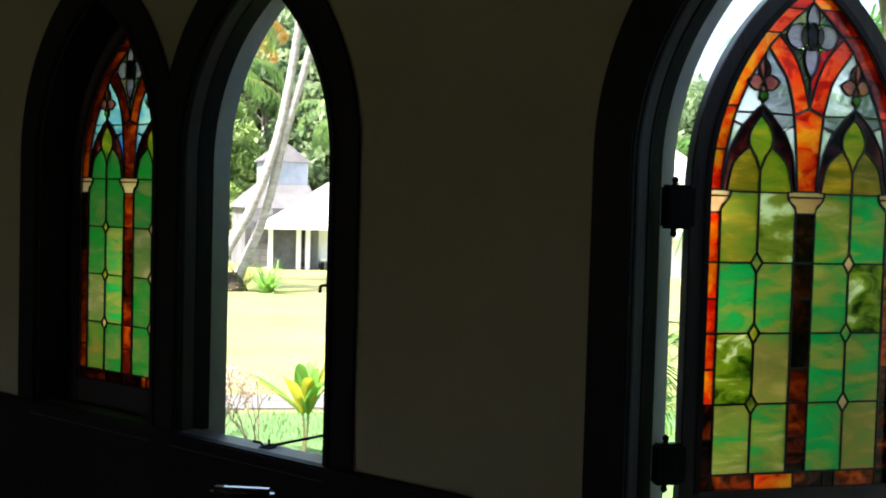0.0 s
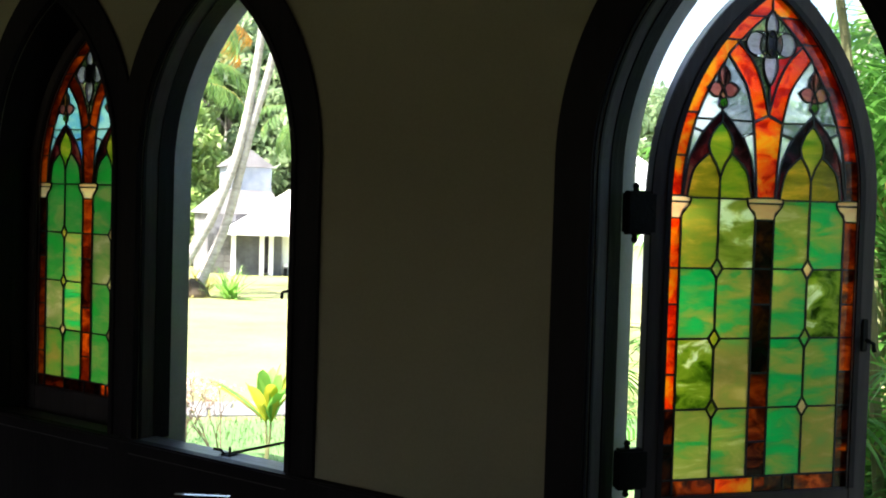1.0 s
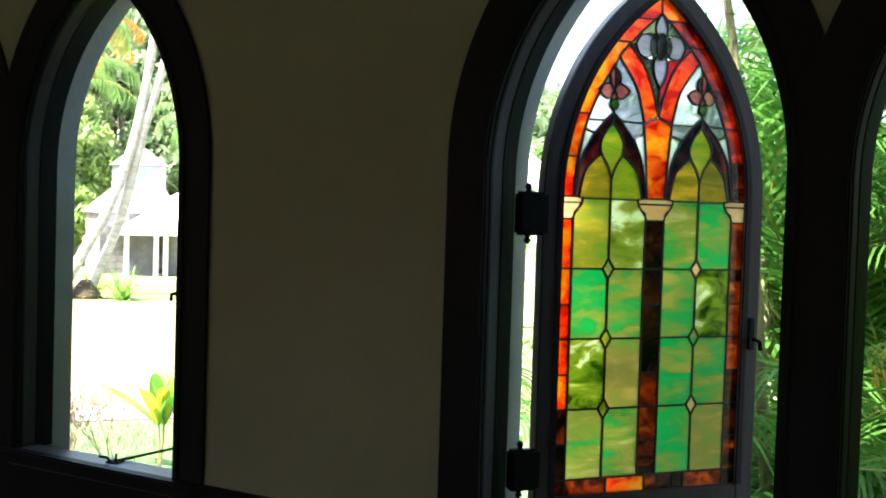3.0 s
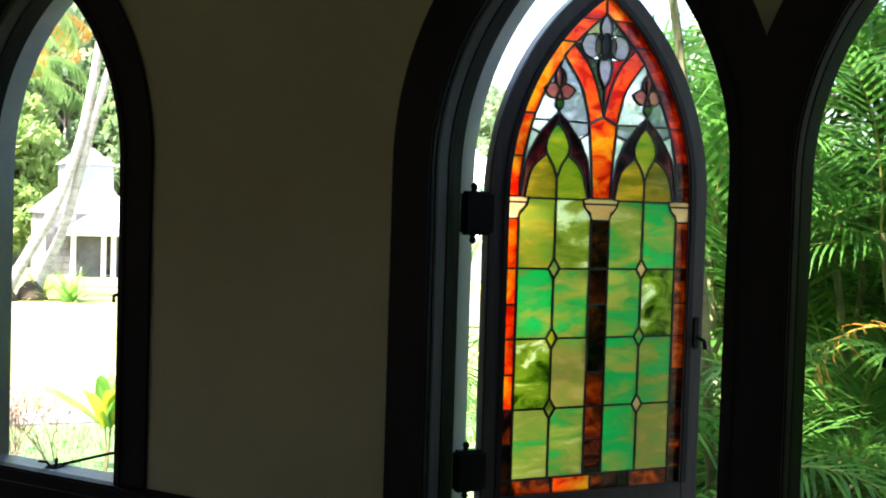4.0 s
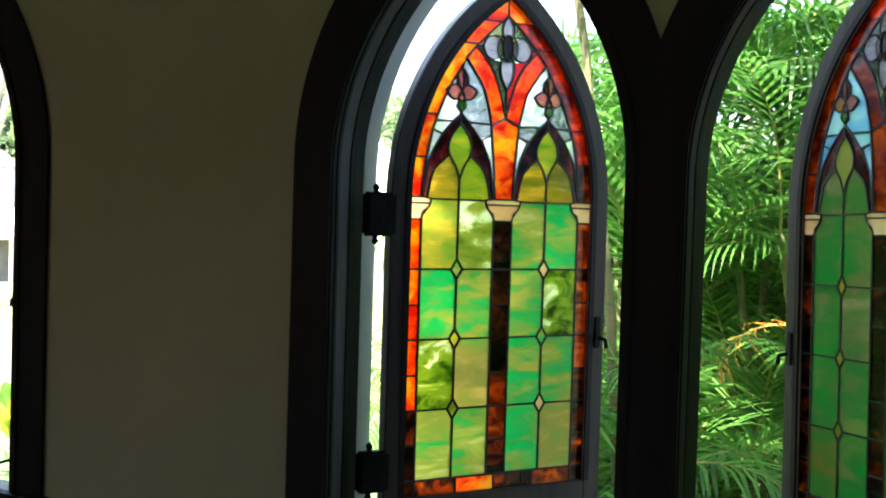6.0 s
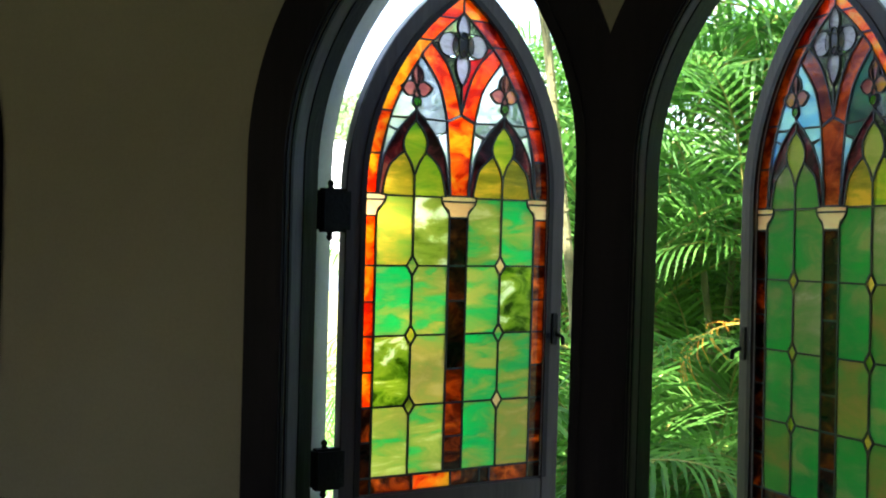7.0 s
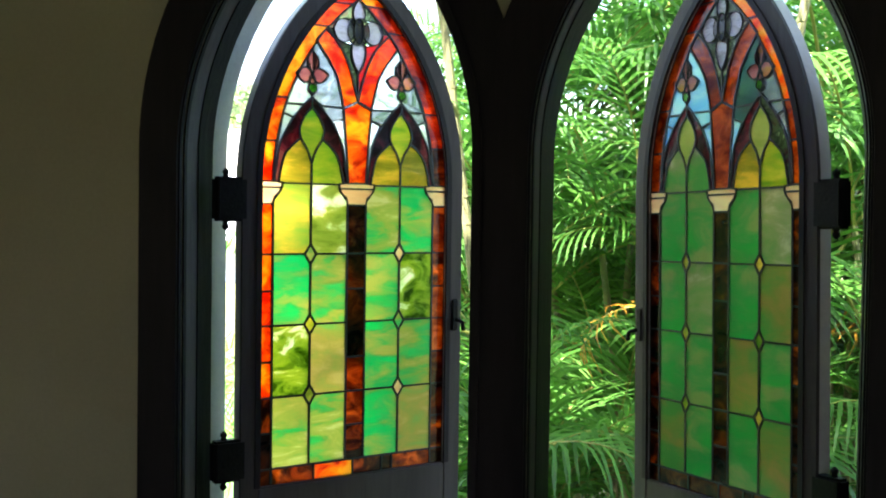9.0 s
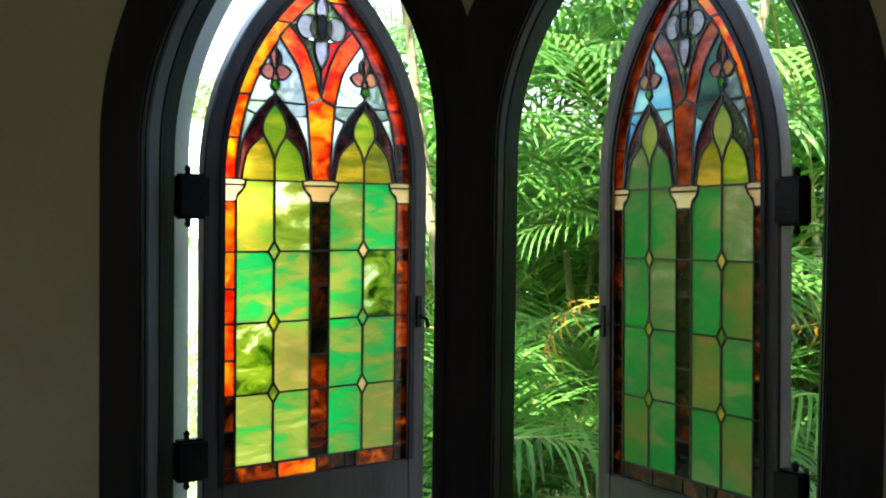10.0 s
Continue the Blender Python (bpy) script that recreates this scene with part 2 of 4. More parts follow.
# background tree leaves, their greens paled to hold the haze of distance
HAZED_LEAF = leaf("hazed_broadleaf", (0.18, 0.27, 0.14), (0.36, 0.46, 0.25), 0.55, 0.4)
HAZED_LEAF_LIGHT = leaf("light_hazed_broadleaf", (0.21, 0.33, 0.09), (0.42, 0.54, 0.20), 0.55, 0.4)
TI_LEAF = leaf("ti_leaf", (0.12, 0.32, 0.05), (0.30, 0.52, 0.11), 0.45, 3)
STEM = surface("green_palm_stem", (0.10, 0.11, 0.05), (0.24, 0.22, 0.10), 0.7, 3, 30, 0.3, (1, 1, 6))
STEM_YELLOW = surface("yellow_green_rib", (0.20, 0.22, 0.05), (0.42, 0.36, 0.10), 0.5, 3, 30, 0.2)
COCO_LEAF = leaf("coconut_leaf", (0.10, 0.21, 0.06), (0.24, 0.38, 0.12), 0.5, 0.6)
DRY_FROND = leaf("dry_orange_frond", (0.45, 0.20, 0.03), (0.70, 0.36, 0.06), 0.4, 0.6)
SHRUB_YELLOW = leaf("yellow_green_blade", (0.30, 0.30, 0.05), (0.50, 0.42, 0.10), 0.4, 2)
TI_YELLOW = leaf("yellow_ti_leaf", (0.45, 0.42, 0.03), (0.65, 0.55, 0.08), 0.5, 3)
BLOSSOM = leaf("pale_pink_blossom", (0.40, 0.22, 0.18), (0.72, 0.60, 0.55), 0.4, 5)
LUSH = surface("lush_green_grass", (0.05, 0.125, 0.03), (0.125, 0.22, 0.07), 0.9, 1.2, 25, 0.6)
LUSH_BLADE = leaf("grass_blade", (0.06, 0.15, 0.03), (0.16, 0.28, 0.07), 0.4)
SOIL = surface("dark_leaf_litter", (0.02, 0.016, 0.01), (0.07, 0.05, 0.03), 0.95, 3, 30, 0.8)
TI_ORANGE = leaf("orange_ti_leaf", (0.60, 0.28, 0.03), (0.75, 0.42, 0.06), 0.5, 3)
VARNISH = surface("dark_varnished_wood", (0.03, 0.018, 0.014), (0.06, 0.035, 0.028), 0.14, 5, 50, 0.05, (1, 0.15, 1), 0.0, 0.0, 0.9)
VARNISH.node_tree.nodes["Principled BSDF"].inputs["Coat Weight"].default_value = 1.0
VARNISH.node_tree.nodes["Principled BSDF"].inputs["Coat IOR"].default_value = 2.0
BLUE_STONE = surface("pale_blue_grey_boards", (0.17, 0.195, 0.25), (0.29, 0.32, 0.39), 0.8, 2, 25, 0.3)
GREY_BOARD = surface("grey_weathered_board", (0.08, 0.08, 0.09), (0.17, 0.17, 0.18), 0.8, 3, 30, 0.3)
DRY_TWIG = surface("reddish_twig", (0.14, 0.08, 0.06), (0.28, 0.18, 0.14), 0.8, 5, 40, 0.3)


# ---- mesh helpers ----
def finish(name, bm, material, parent=None, label="", smooth=False):
    me = bpy.data.meshes.new(name)
    bmesh.ops.recalc_face_normals(bm, faces=bm.faces)
    bm.to_mesh(me)
    bm.free()
    me.materials.append(material)
    if smooth:
        me.polygons.foreach_set("use_smooth", [True] * len(me.polygons))
    ob = new(name, me)
    if parent:
        ob.parent = parent
    if label:
        tagged(ob, label)
    return ob


def part(name, bm, material, parent, label="", smooth=False):
    return finish(name, bm, material, parent, label, smooth)


def empty(name, m=None):
    ob = new(name)
    ob.empty_display_size = 0.1
    if m is not None:
        ob.matrix_world = m
    return ob


def box(x0, x1, y0, y1, z0, z1, bm=None, bevel=0.0):
    bm = bm or bmesh.new()
    vs = [bm.verts.new((x, y, z)) for x in (x0, x1) for y in (y0, y1) for z in (z0, z1)]
    fs = [bm.faces.new([vs[i] for i in q]) for q in ((0, 1, 3, 2), (4, 6, 7, 5), (0, 4, 5, 1), (2, 3, 7, 6), (0, 2, 6, 4), (1, 5, 7, 3))]
    if bevel:
        bmesh.ops.bevel(bm, geom=list({e for f in fs for e in f.edges}), offset=bevel, segments=2, affect="EDGES")
    return bm


def tube(path, radii, sides=8, bm=None):
    bm = bm or bmesh.new()
    rings = []
    for i, q in enumerate(path):
        q = Vector(q)
        d = (Vector(path[min(i + 1, len(path) - 1)]) - Vector(path[max(i - 1, 0)])).normalized()
        a = d.orthogonal().normalized() if i == 0 else (a - d * a.dot(d)).normalized()
        b = d.cross(a)
        r = radii[i] if isinstance(radii, (list, tuple)) else radii
        rings.append([bm.verts.new(q + (a * math.cos(k * math.tau / sides) + b * math.sin(k * math.tau / sides)) * r) for k in range(sides)])
    for r0, r1 in zip(rings, rings[1:]):
        for k in range(sides):
            bm.faces.new((r0[k], r0[(k + 1) % sides], r1[(k + 1) % sides], r1[k]))
    bm.faces.new(rings[0])
    bm.faces.new(rings[-1])
    return bm


def prism(poly, y0, y1, bm=None):
    """An outline of (x, z) points, drawn out from y0 to y1."""
    bm = bm or bmesh.new()
    a = [bm.verts.new((x, y0, z)) for x, z in poly]
    b = [bm.verts.new((x, y1, z)) for x, z in poly]
    bm.faces.new(a)
    bm.faces.new(b)
    for i in range(len(poly)):
        j = (i + 1) % len(poly)
        bm.faces.new((a[i], a[j], b[j], b[i]))
    return bm


def band(outer, inner, y0, y1, bm=None, close=False):
    """The strip between two lines of (x, z) points with equally many points, drawn out from y0 to y1."""
    bm = bm or bmesh.new()
    v = [[bm.verts.new((x, y, z)) for x, z in line] for line in (outer, inner) for y in (y0, y1)]
    o0, o1, i0, i1 = v
    n = len(outer)
    for k in range(n if close else n - 1):
        j = (k + 1) % n
        bm.faces.new((o0[k], o0[j], i0[j], i0[k]))
        bm.faces.new((o1[k], i1[k], i1[j], o1[j]))
        bm.faces.new((o0[k], o1[k], o1[j], o0[j]))
        bm.faces.new((i0[k], i0[j], i1[j], i1[k]))
    if not close:
        bm.faces.new((o0[0], i0[0], i1[0], o1[0]))
        bm.faces.new((o0[-1], o1[-1], i1[-1], i0[-1]))
    return bm


def slab(outer, holes, y0, y1):
    """A plate with holes through it."""
    bm = bmesh.new()
    loops = []
    for poly in (outer, *holes):
        vs = [bm.verts.new((x, y0, z)) for x, z in poly]
        loops.append((vs, [bm.edges.new((vs[i], vs[(i + 1) % len(vs)])) for i in range(len(vs))]))
    front = bmesh.ops.triangle_fill(bm, edges=[e for _, es in loops for e in es], use_beauty=True, use_dissolve=False)["geom"]
    faces = [f for f in front if isinstance(f, bmesh.types.BMFace)]
    twin = {v: bm.verts.new((v.co.x, y1, v.co.z)) for vs, _ in loops for v in vs}
    for f in faces:
        bm.faces.new([twin[v] for v in reversed(f.verts)])
    for vs, _ in loops:
        for i in range(len(vs)):
            a, b = vs[i], vs[(i + 1) % len(vs)]
            bm.faces.new((a, b, twin[b], twin[a]))
    return bm


# ---- plan of the windows ----
SPRING, BOW = 1.75, 0.325          # spring line and arch centres of the openings
HALF, CASE, AXIS = 0.330, 0.106, 0.3925   # opening's half width, casing's width, lancet's axis from the pair's middle
SILL_Z = 0.875
PAIRS = (-1.732, 0.698)
# each pair: axis and half width of its two lancets
LANCETS = (((-1.732 - AXIS, HALF), (-1.732 + AXIS, HALF - 0.002)), ((0.294, 0.344), (1.0885, 0.3265)))


def arch(half, x=0.0, bottom=SILL_Z, spring=SPRING, bow=BOW, n=22):
    """A lancet's outline from its lower left corner over the point to its lower right one."""
    r = half + bow
    top = math.acos(bow / r)
    left = [(x + bow - r * math.cos(top * i / n), spring + r * math.sin(top * i / n)) for i in range(n + 1)]
    right = [(2 * x - q, z) for q, z in reversed(left[:-1])]
    return [(x - half, bottom)] + left + right + [(x + half, bottom)]


# ---- the room ----
FILL_W = 0.36          # watts of each lamp added in the far side's unseen openings
room_w, room_e, room_s, room_top = -7.0, 5.0, -6.0, 4.6
holes = [arch(h, a, 0.82) for pair in LANCETS for a, h in pair]
tagged(finish("wall_north", slab([(room_w, -1.4), (room_e, -1.4), (room_e, room_top), (room_w, room_top)], holes, 0.0, 0.19), PLASTER),
       "dim cream plaster church wall with paired pointed window openings", "wall", kind="structure")
tagged(finish("wall_west", box(room_w - 0.2, room_w, room_s, 0.19, -1.4, room_top), PLASTER), "dim cream plaster church wall", "wall", kind="structure")
tagged(finish("wall_east", box(room_e, room_e + 0.2, room_s, 0.19, -1.4, room_top), PLASTER), "dim cream plaster church wall", "wall", kind="structure")
# unseen openings, added to match the window pairs and hold fill lamps
SOUTH = (-4.2, 3.1)
holes = [arch(HALF, c + s * AXIS) for c in SOUTH for s in (-1, 1)]
tagged(finish("wall_south", slab([(room_w - 0.2, -1.4), (room_e + 0.2, -1.4), (room_e + 0.2, room_top), (room_w - 0.2, room_top)], holes, room_s - 0.2, room_s), PLASTER),
       "dim cream plaster church wall, out of view, with pointed openings added for fill light", "wall", kind="structure")
# area lamps added in these openings brighten the interior in place of daylight
for c in SOUTH:
    for s in (-1, 1):
        lamp = new("daylight_fill", bpy.data.lights.new("daylight_fill", "AREA"))
        lamp.data.shape, lamp.data.size, lamp.data.size_y = "RECTANGLE", 0.56, 1.15
        lamp.data.energy, lamp.data.color = FILL_W, (1.0, 0.97, 0.88)
        lamp.matrix_world = look((c + s * AXIS, room_s - 0.1, 1.45), (c + s * AXIS, 0.0, 1.45))
tagged(finish("ceiling", box(room_w - 0.2, room_e + 0.2, room_s - 0.2, 0.25, room_top, room_top + 0.2), DARK_WOOD), "dark wooden church ceiling", "ceiling", kind="structure")
tagged(finish("floor", box(room_w, room_e, room_s, 0.0, -0.1, 0.0), FLOOR_WOOD), "dark wooden church floor", "floor", kind="structure")

# dark dado under the windows, with a moulded rail
dado = tagged(empty("wainscot"), "dark wooden wainscot below the church windows", "wainscot", kind="structure")
part("panel", box(room_w, room_e, -0.022, -0.002, 0.0, 0.86), DARK_WOOD, dado)
part("rail", box(room_w, room_e, -0.045, -0.001, 0.845, 0.885, bevel=0.006), DARK_WOOD, dado)


PALE = (LANCETS[0][1][0], LANCETS[1][0][0])      # lancets whose grey painted reveals are coloured paler for skylight and glare


def window_trim(name, pair):
    """Casing, beads, jambs and sills of a pair of lancets."""
    t = tagged(empty(name), "dark-stained wooden casing round a pair of pointed church windows", "window casing", kind="structure")
    (a0, h0), (a1, h1) = pair
    up = SPRING + 0.02
    left, right = arch(h0 + CASE, a0, SILL_Z, up), arch(h1 + CASE, a1, SILL_Z, up)
    # the notch where the two outer arches cross
    zn = up
    r0, r1 = h0 + CASE + BOW, h1 + CASE + BOW
    while a0 - BOW + math.sqrt(r0 * r0 - (zn - up) ** 2) > a1 + BOW - math.sqrt(r1 * r1 - (zn - up) ** 2):
        zn += 0.001
    xn = a0 - BOW + math.sqrt(r0 * r0 - (zn - up) ** 2)
    lo = [q for q in left if not (q[0] > a0 and q[1] < zn + 0.004)]
    ro = [q for q in right if not (q[0] < a1 and q[1] < zn + 0.004)]
    part("casing", slab(lo + [(xn, zn)] + ro, [[(x, z + (0.001 if z == SILL_Z else 0)) for x, z in arch(h, a)] for a, h in pair], -0.014, -0.002), DARK_WOOD, t)
    for a, h in pair:
        if a == LANCETS[0][0][0]:
            # band added behind the closed sash to block light through the gap
            part("light_block", band(arch(h, a, 0.84), arch(0.300, a, 0.84, 1.70, 0.342), 0.170, 0.190), DARK_WOOD, t)
        part("bead", band(arch(h + 0.022, a), arch(h + 0.004, a), -0.021, -0.012), DARK_WOOD, t)
        part("inner_bead", band(arch(h, a), arch(h - 0.004, a), 0.0, 0.012), DARK_WOOD, t)
        part("jamb", band(arch(h + 0.002, a), arch(h - 0.003, a), 0.012, 0.060), DARK_WOOD if a == LANCETS[0][0][0] else JAMB_WOOD, t)
        part("stop", band(arch(h + 0.002, a), arch(h - 0.006, a), 0.060, 0.125), DARK_WOOD, t)
        part("outer_reveal", band(arch(h + 0.004, a, 0.84), arch(h - 0.003, a, 0.84), 0.125, 0.200), *((LIT_GREY_PAINT, t, "weathered grey painted reveal with skylight put into its colour") if a in PALE else (DARK_WOOD, t)))
        part("sill", box(a - h - 0.02, a + h + 0.02, -0.034, 0.080, 0.838, SILL_Z + 0.008, bevel=0.008), SILL_WOOD, t, "worn dark wooden sill")
        part("outer_sill", box(a - h, a + h, 0.080, 0.225, 0.80, 0.838, bevel=0.006), SILL_WOOD, t, "worn dark wooden sill")
    return t


window_trim("window_1", LANCETS[0])
window_trim("window_2", LANCETS[1])

# ---- stained glass sashes ----
LEVER = 0.004
GSPR, GBOW = 1.70, 0.342           # spring line and arch centres of the glass
G, GI, COL, DX = 0.272, 0.235, 0.027, 0.131
UC = 0.358                         # from the hinge pin to the sash's axis
R0, R1, R2, R3, RB, BOT = 1.697, 1.524, 1.350, 1.175, 1.001, 0.956


def gx(half, z):
    """How far from the axis an arch of that half width is at height z."""
    if z <= GSPR:
        return half
    return max(0.0, math.sqrt(max(0.0, (half + GBOW) ** 2 - (z - GSPR) ** 2)) - GBOW)


def curve(points, n=6):
    """A smooth line through the points."""
    out = []
    q = [points[0], *points, points[-1]]
    for i in range(1, len(q) - 2):
        for k in range(n):
            t = k / n
            out.append(tuple(0.5 * (2 * q[i][j] + (q[i + 1][j] - q[i - 1][j]) * t + (2 * q[i - 1][j] - 5 * q[i][j] + 4 * q[i + 1][j] - q[i + 2][j]) * t * t
                                    + (3 * q[i][j] - q[i - 1][j] - 3 * q[i + 1][j] + q[i + 2][j]) * t ** 3) for j in (0, 1)))
    return out + [points[-1]]


def petal(x, z, ang, length, width, n=7):
    """A pointed leaf shape from (x, z) in the direction ang (degrees from up, clockwise)."""
    a = radians(ang)
    d, s = (math.sin(a), math.cos(a)), (math.cos(a), -math.sin(a))
    w = [width * math.sin(math.pi * (i / n) ** 0.8) ** 0.8 for i in range(n + 1)]
    one = [(x + d[0] * length * i / n + s[0] * w[i], z + d[1] * length * i / n + s[1] * w[i]) for i in range(n + 1)]
    two = [(x + d[0] * length * i / n - s[0] * w[i], z + d[1] * length * i / n - s[1] * w[i]) for i in range(n - 1, 0, -1)]
    return one + two


def oval(x, z, rx, rz, n=18):
    return [(x + rx * math.cos(i * math.tau / n), z + rz * math.sin(i * math.tau / n)) for i in range(n)]


def around(c, shapes, least):
    """One outline round several shapes that lie about the point c."""
    pts = [q for poly in shapes for q in poly if math.hypot(q[0] - c[0], q[1] - c[1]) > least]
    return sorted(pts, key=lambda q: math.atan2(q[1] - c[1], q[0] - c[0]))


def glass_pieces():
    """All panes of a sash: name, what glass it takes, outline in (s, z) about the sash's axis, how far it stands proud, its hole."""
    out = []
    rows = (R1, R2, R3)
    for sg in (-1, 1):
        def add(name, key, poly, proud=0.0, hole=()):
            out.append((name, (key[0], sg, *key[1:]), [(sg * x, z) for x, z in poly], proud, [(sg * x, z) for x, z in hole]))
        # green lights with cut corners round the diamonds
        for row, (zt, zb) in enumerate(((R0, R1), (R1, R2), (R2, R3), (R3, RB))):
            for inner in (0, 1):
                e = COL if inner else GI
                d = -1 if inner else 1
                poly = []
                if zt in rows:
                    poly += [(e, zt), (DX + d * 0.016, zt), (DX, zt - 0.025)]
                elif inner:
                    poly += [(e, 1.655), (0.049, 1.682), (0.049, zt), (DX, zt)]
                else:
                    poly += [(e, 1.655), (0.213, 1.682), (0.213, zt), (DX, zt)]
                if zb in rows:
                    poly += [(DX, zb + 0.025), (DX + d * 0.016, zb), (e, zb)]
                else:
                    poly += [(DX, zb), (e, zb)]
                add("green_pane", ("green", row, inner), poly)
        for row, z in enumerate(rows):
            add("diamond_pane", ("diamond", row), [(DX, z + 0.025), (DX + 0.016, z), (DX, z - 0.025), (DX - 0.016, z)])
        # capitals at the sides
        add("capital_pane", ("capital",), [(G + 0.004, 1.701), (0.209, 1.701), (0.209, 1.686), (G + 0.004, 1.686)], 0.001)
        add("capital_pane", ("capital",), [(G + 0.004, 1.686), (0.211, 1.686), (0.217, 1.674), (0.230, 1.664), (0.235, 1.646), (G + 0.004, 1.646)], 0.001)
        # border: uprights, every half row, and arch
        zs = (BOT, RB, 1.089, 1.175, 1.262, 1.350, 1.435, 1.524, 1.646)
        for i, (a, b) in enumerate(zip(zs, zs[1:])):
            add("border_pane", ("upright", i), [(GI, a), (G + 0.004, a), (G + 0.004, b), (GI, b)])
        zs = (1.701, 1.799, 1.905 if sg < 0 else 1.888, 2.088, 2.150)
        for i, (a, b) in enumerate(zip(zs, zs[1:])):
            w = [a + (b - a) * k / 6 for k in range(7)]
            add("border_pane", ("arch", i), [(gx(GI, z), z) for z in w] + [(gx(G + 0.004, z), z) for z in reversed(w)])
        w = [2.150 + (2.222 - 2.150) * k / 5 for k in range(6)]
        add("border_pane", ("arch", 4), [(gx(G + 0.004, z), z) for z in w] + [(0.0, 2.222), (0.0, 2.166), (gx(GI, 2.150), 2.150)])
        # small lancets: two lights, a pointed lens, a dark band round them
        lens_r = curve([(DX, 1.748), (DX + 0.012, 1.780), (DX + 0.030, 1.808), (DX + 0.0335, 1.834), (DX + 0.021, 1.862), (DX, 1.886)])
        lens_l = [(2 * DX - x, z) for x, z in reversed(lens_r)]
        add("lens_pane", ("lens",), lens_r + lens_l[1:-1])
        k = 13
        for o in (1, -1):
            low = [(DX + o * (x - DX), z) for x, z in lens_r[:k]]
            side = [(DX + o * (x - DX), z) for x, z in curve([(DX + 0.030, 1.808), (DX + 0.052, 1.791), (DX + 0.076, 1.762), (DX + 0.091, R0)])]
            add("olive_pane", ("olive", o), low + side[1:] + [(DX, R0)])
            up = [(DX + o * (x - DX), z) for x, z in lens_r[k - 1:]]
            outer = [(DX + o * (x - DX), z) for x, z in curve([(DX, 1.911), (DX + 0.025, 1.888), (DX + 0.057, 1.850), (DX + 0.086, 1.797), (DX + 0.097, 1.735), (DX + 0.102, 1.703)])]
            add("dark_band_pane", ("dark_band", o), list(reversed(side)) + up[1:] + outer)
        # pale lights above them, up to the arm of the Y
        arm_low = curve([(0.041, 1.889), (0.052, 1.935), (0.070, 1.984), (0.121, 2.052)])
        up = curve([(DX + 0.102, 1.708), (DX + 0.097, 1.735), (DX + 0.086, 1.797), (DX + 0.052, 1.858)])
        add("pale_pane", ("pale", 0), up + [(gx(GI, 1.868), 1.868), (gx(GI, 1.77), 1.77), (gx(GI, 1.715), 1.715)])
        add("pale_pane", ("pale", 1), [(DX + 0.052, 1.858), (DX + 0.023, 1.890), (gx(GI, 1.890), 1.890), (gx(GI, 1.868), 1.868)])
        add("pale_pane", ("pale", 2), [(DX - 0.023, 1.890), (DX - 0.057, 1.850), (DX - 0.063, 1.854), (0.039, 1.862), (0.041, 1.889)])
        add("pale_pane", ("pale", 3), [(DX - 0.061, 1.850), (DX - 0.086, 1.797), (DX - 0.097, 1.735), (0.028, 1.708), (0.033, 1.80), (0.039, 1.862)])
        tip = (DX - 0.004, 2.036)
        leaves = [petal(DX - 0.001, 1.971, 0, 0.054, 0.0175), petal(DX - 0.001, 1.961, 82, 0.046, 0.0185), petal(DX + 0.001, 1.961, -82, 0.046, 0.0185)]
        drop = oval(DX, 1.932, 0.0120, 0.0125)
        # two lights either side of the three leaves
        ring = around((DX, 1.958), leaves + [drop], 0.008)
        outs = [q for q in ring if q[0] >= DX]
        ins = [q for q in ring if q[0] < DX]
        outs.sort(key=lambda q: -math.atan2(q[1] - 1.958, q[0] - DX))
        ins.sort(key=lambda q: -(math.atan2(q[1] - 1.958, q[0] - DX) % math.tau))
        add("pale_pane", ("pale", 4), [tip] + outs + [(DX, 1.911), (DX + 0.023, 1.891)] + [(gx(GI, z), z) for z in (1.891, 1.93, 1.96, 1.99, 2.02, 2.040)])
        add("pale_pane", ("pale", 5), [(DX, 1.911)] + ins + [tip] + list(reversed(arm_low)) + [(DX - 0.023, 1.891)])
        add("leaf_stem_pane", ("leaf", 3), oval(DX, 1.953, 0.009, 0.013), 0.0008)
        add("gem", ("gem",), drop, 0.003)
        for i, q in enumerate(leaves):
            add("petal_pane", ("leaf", i), q, 0.0015)
        # arm of the Y
        arm_up = curve([(0.0, 1.908), (0.010, 1.945), (0.028, 1.998), (0.055, 2.045), (0.094, 2.084)])
        add("arm_pane", ("arm",), arm_low + [(0.121, 2.054)] + list(reversed(arm_up)))
        # field beside the four-petalled flower, in an upper and a lower piece
        edge = [(gx(GI, z), z) for z in (2.092, 2.11, 2.13, 2.15, 2.1645)]
        add("field_pane", ("field", 0), [(0.0, 1.978), (0.0, 1.912)] + arm_up[1:] + [(0.072, 2.084), (0.060, 2.060), (0.040, 2.052), (0.020, 2.050), (0.021, 2.020), (0.012, 1.995)])
        add("field_pane", ("field", 1), [(0.072, 2.084), (0.094, 2.084)] + edge + [(0.004, 2.164), (0.016, 2.145), (0.018, 2.130), (0.014, 2.112), (0.040, 2.113), (0.060, 2.106)])
    # the middle: column, capital, stem of the Y, flower
    def mid(name, key, poly, proud=0.0, hole=()):
        out.append((name, (key[0], 0, *key[1:]), poly, proud, hole))
    for i, (a, b) in enumerate(((RB, 1.089), (1.089, 1.175), (1.175, 1.262), (1.262, 1.435), (1.435, 1.524), (1.524, 1.646))):
        mid("column_pane", ("column", i), [(-COL, a), (COL, a), (COL, b), (-COL, b)])
    cuts = (-GI, -0.117, -0.004, 0.083, 0.114, GI)
    for i, (a, b) in enumerate(zip(cuts, cuts[1:])):
        mid("border_pane", ("foot", i), [(a, BOT), (b, BOT), (b, RB), (a, RB)])
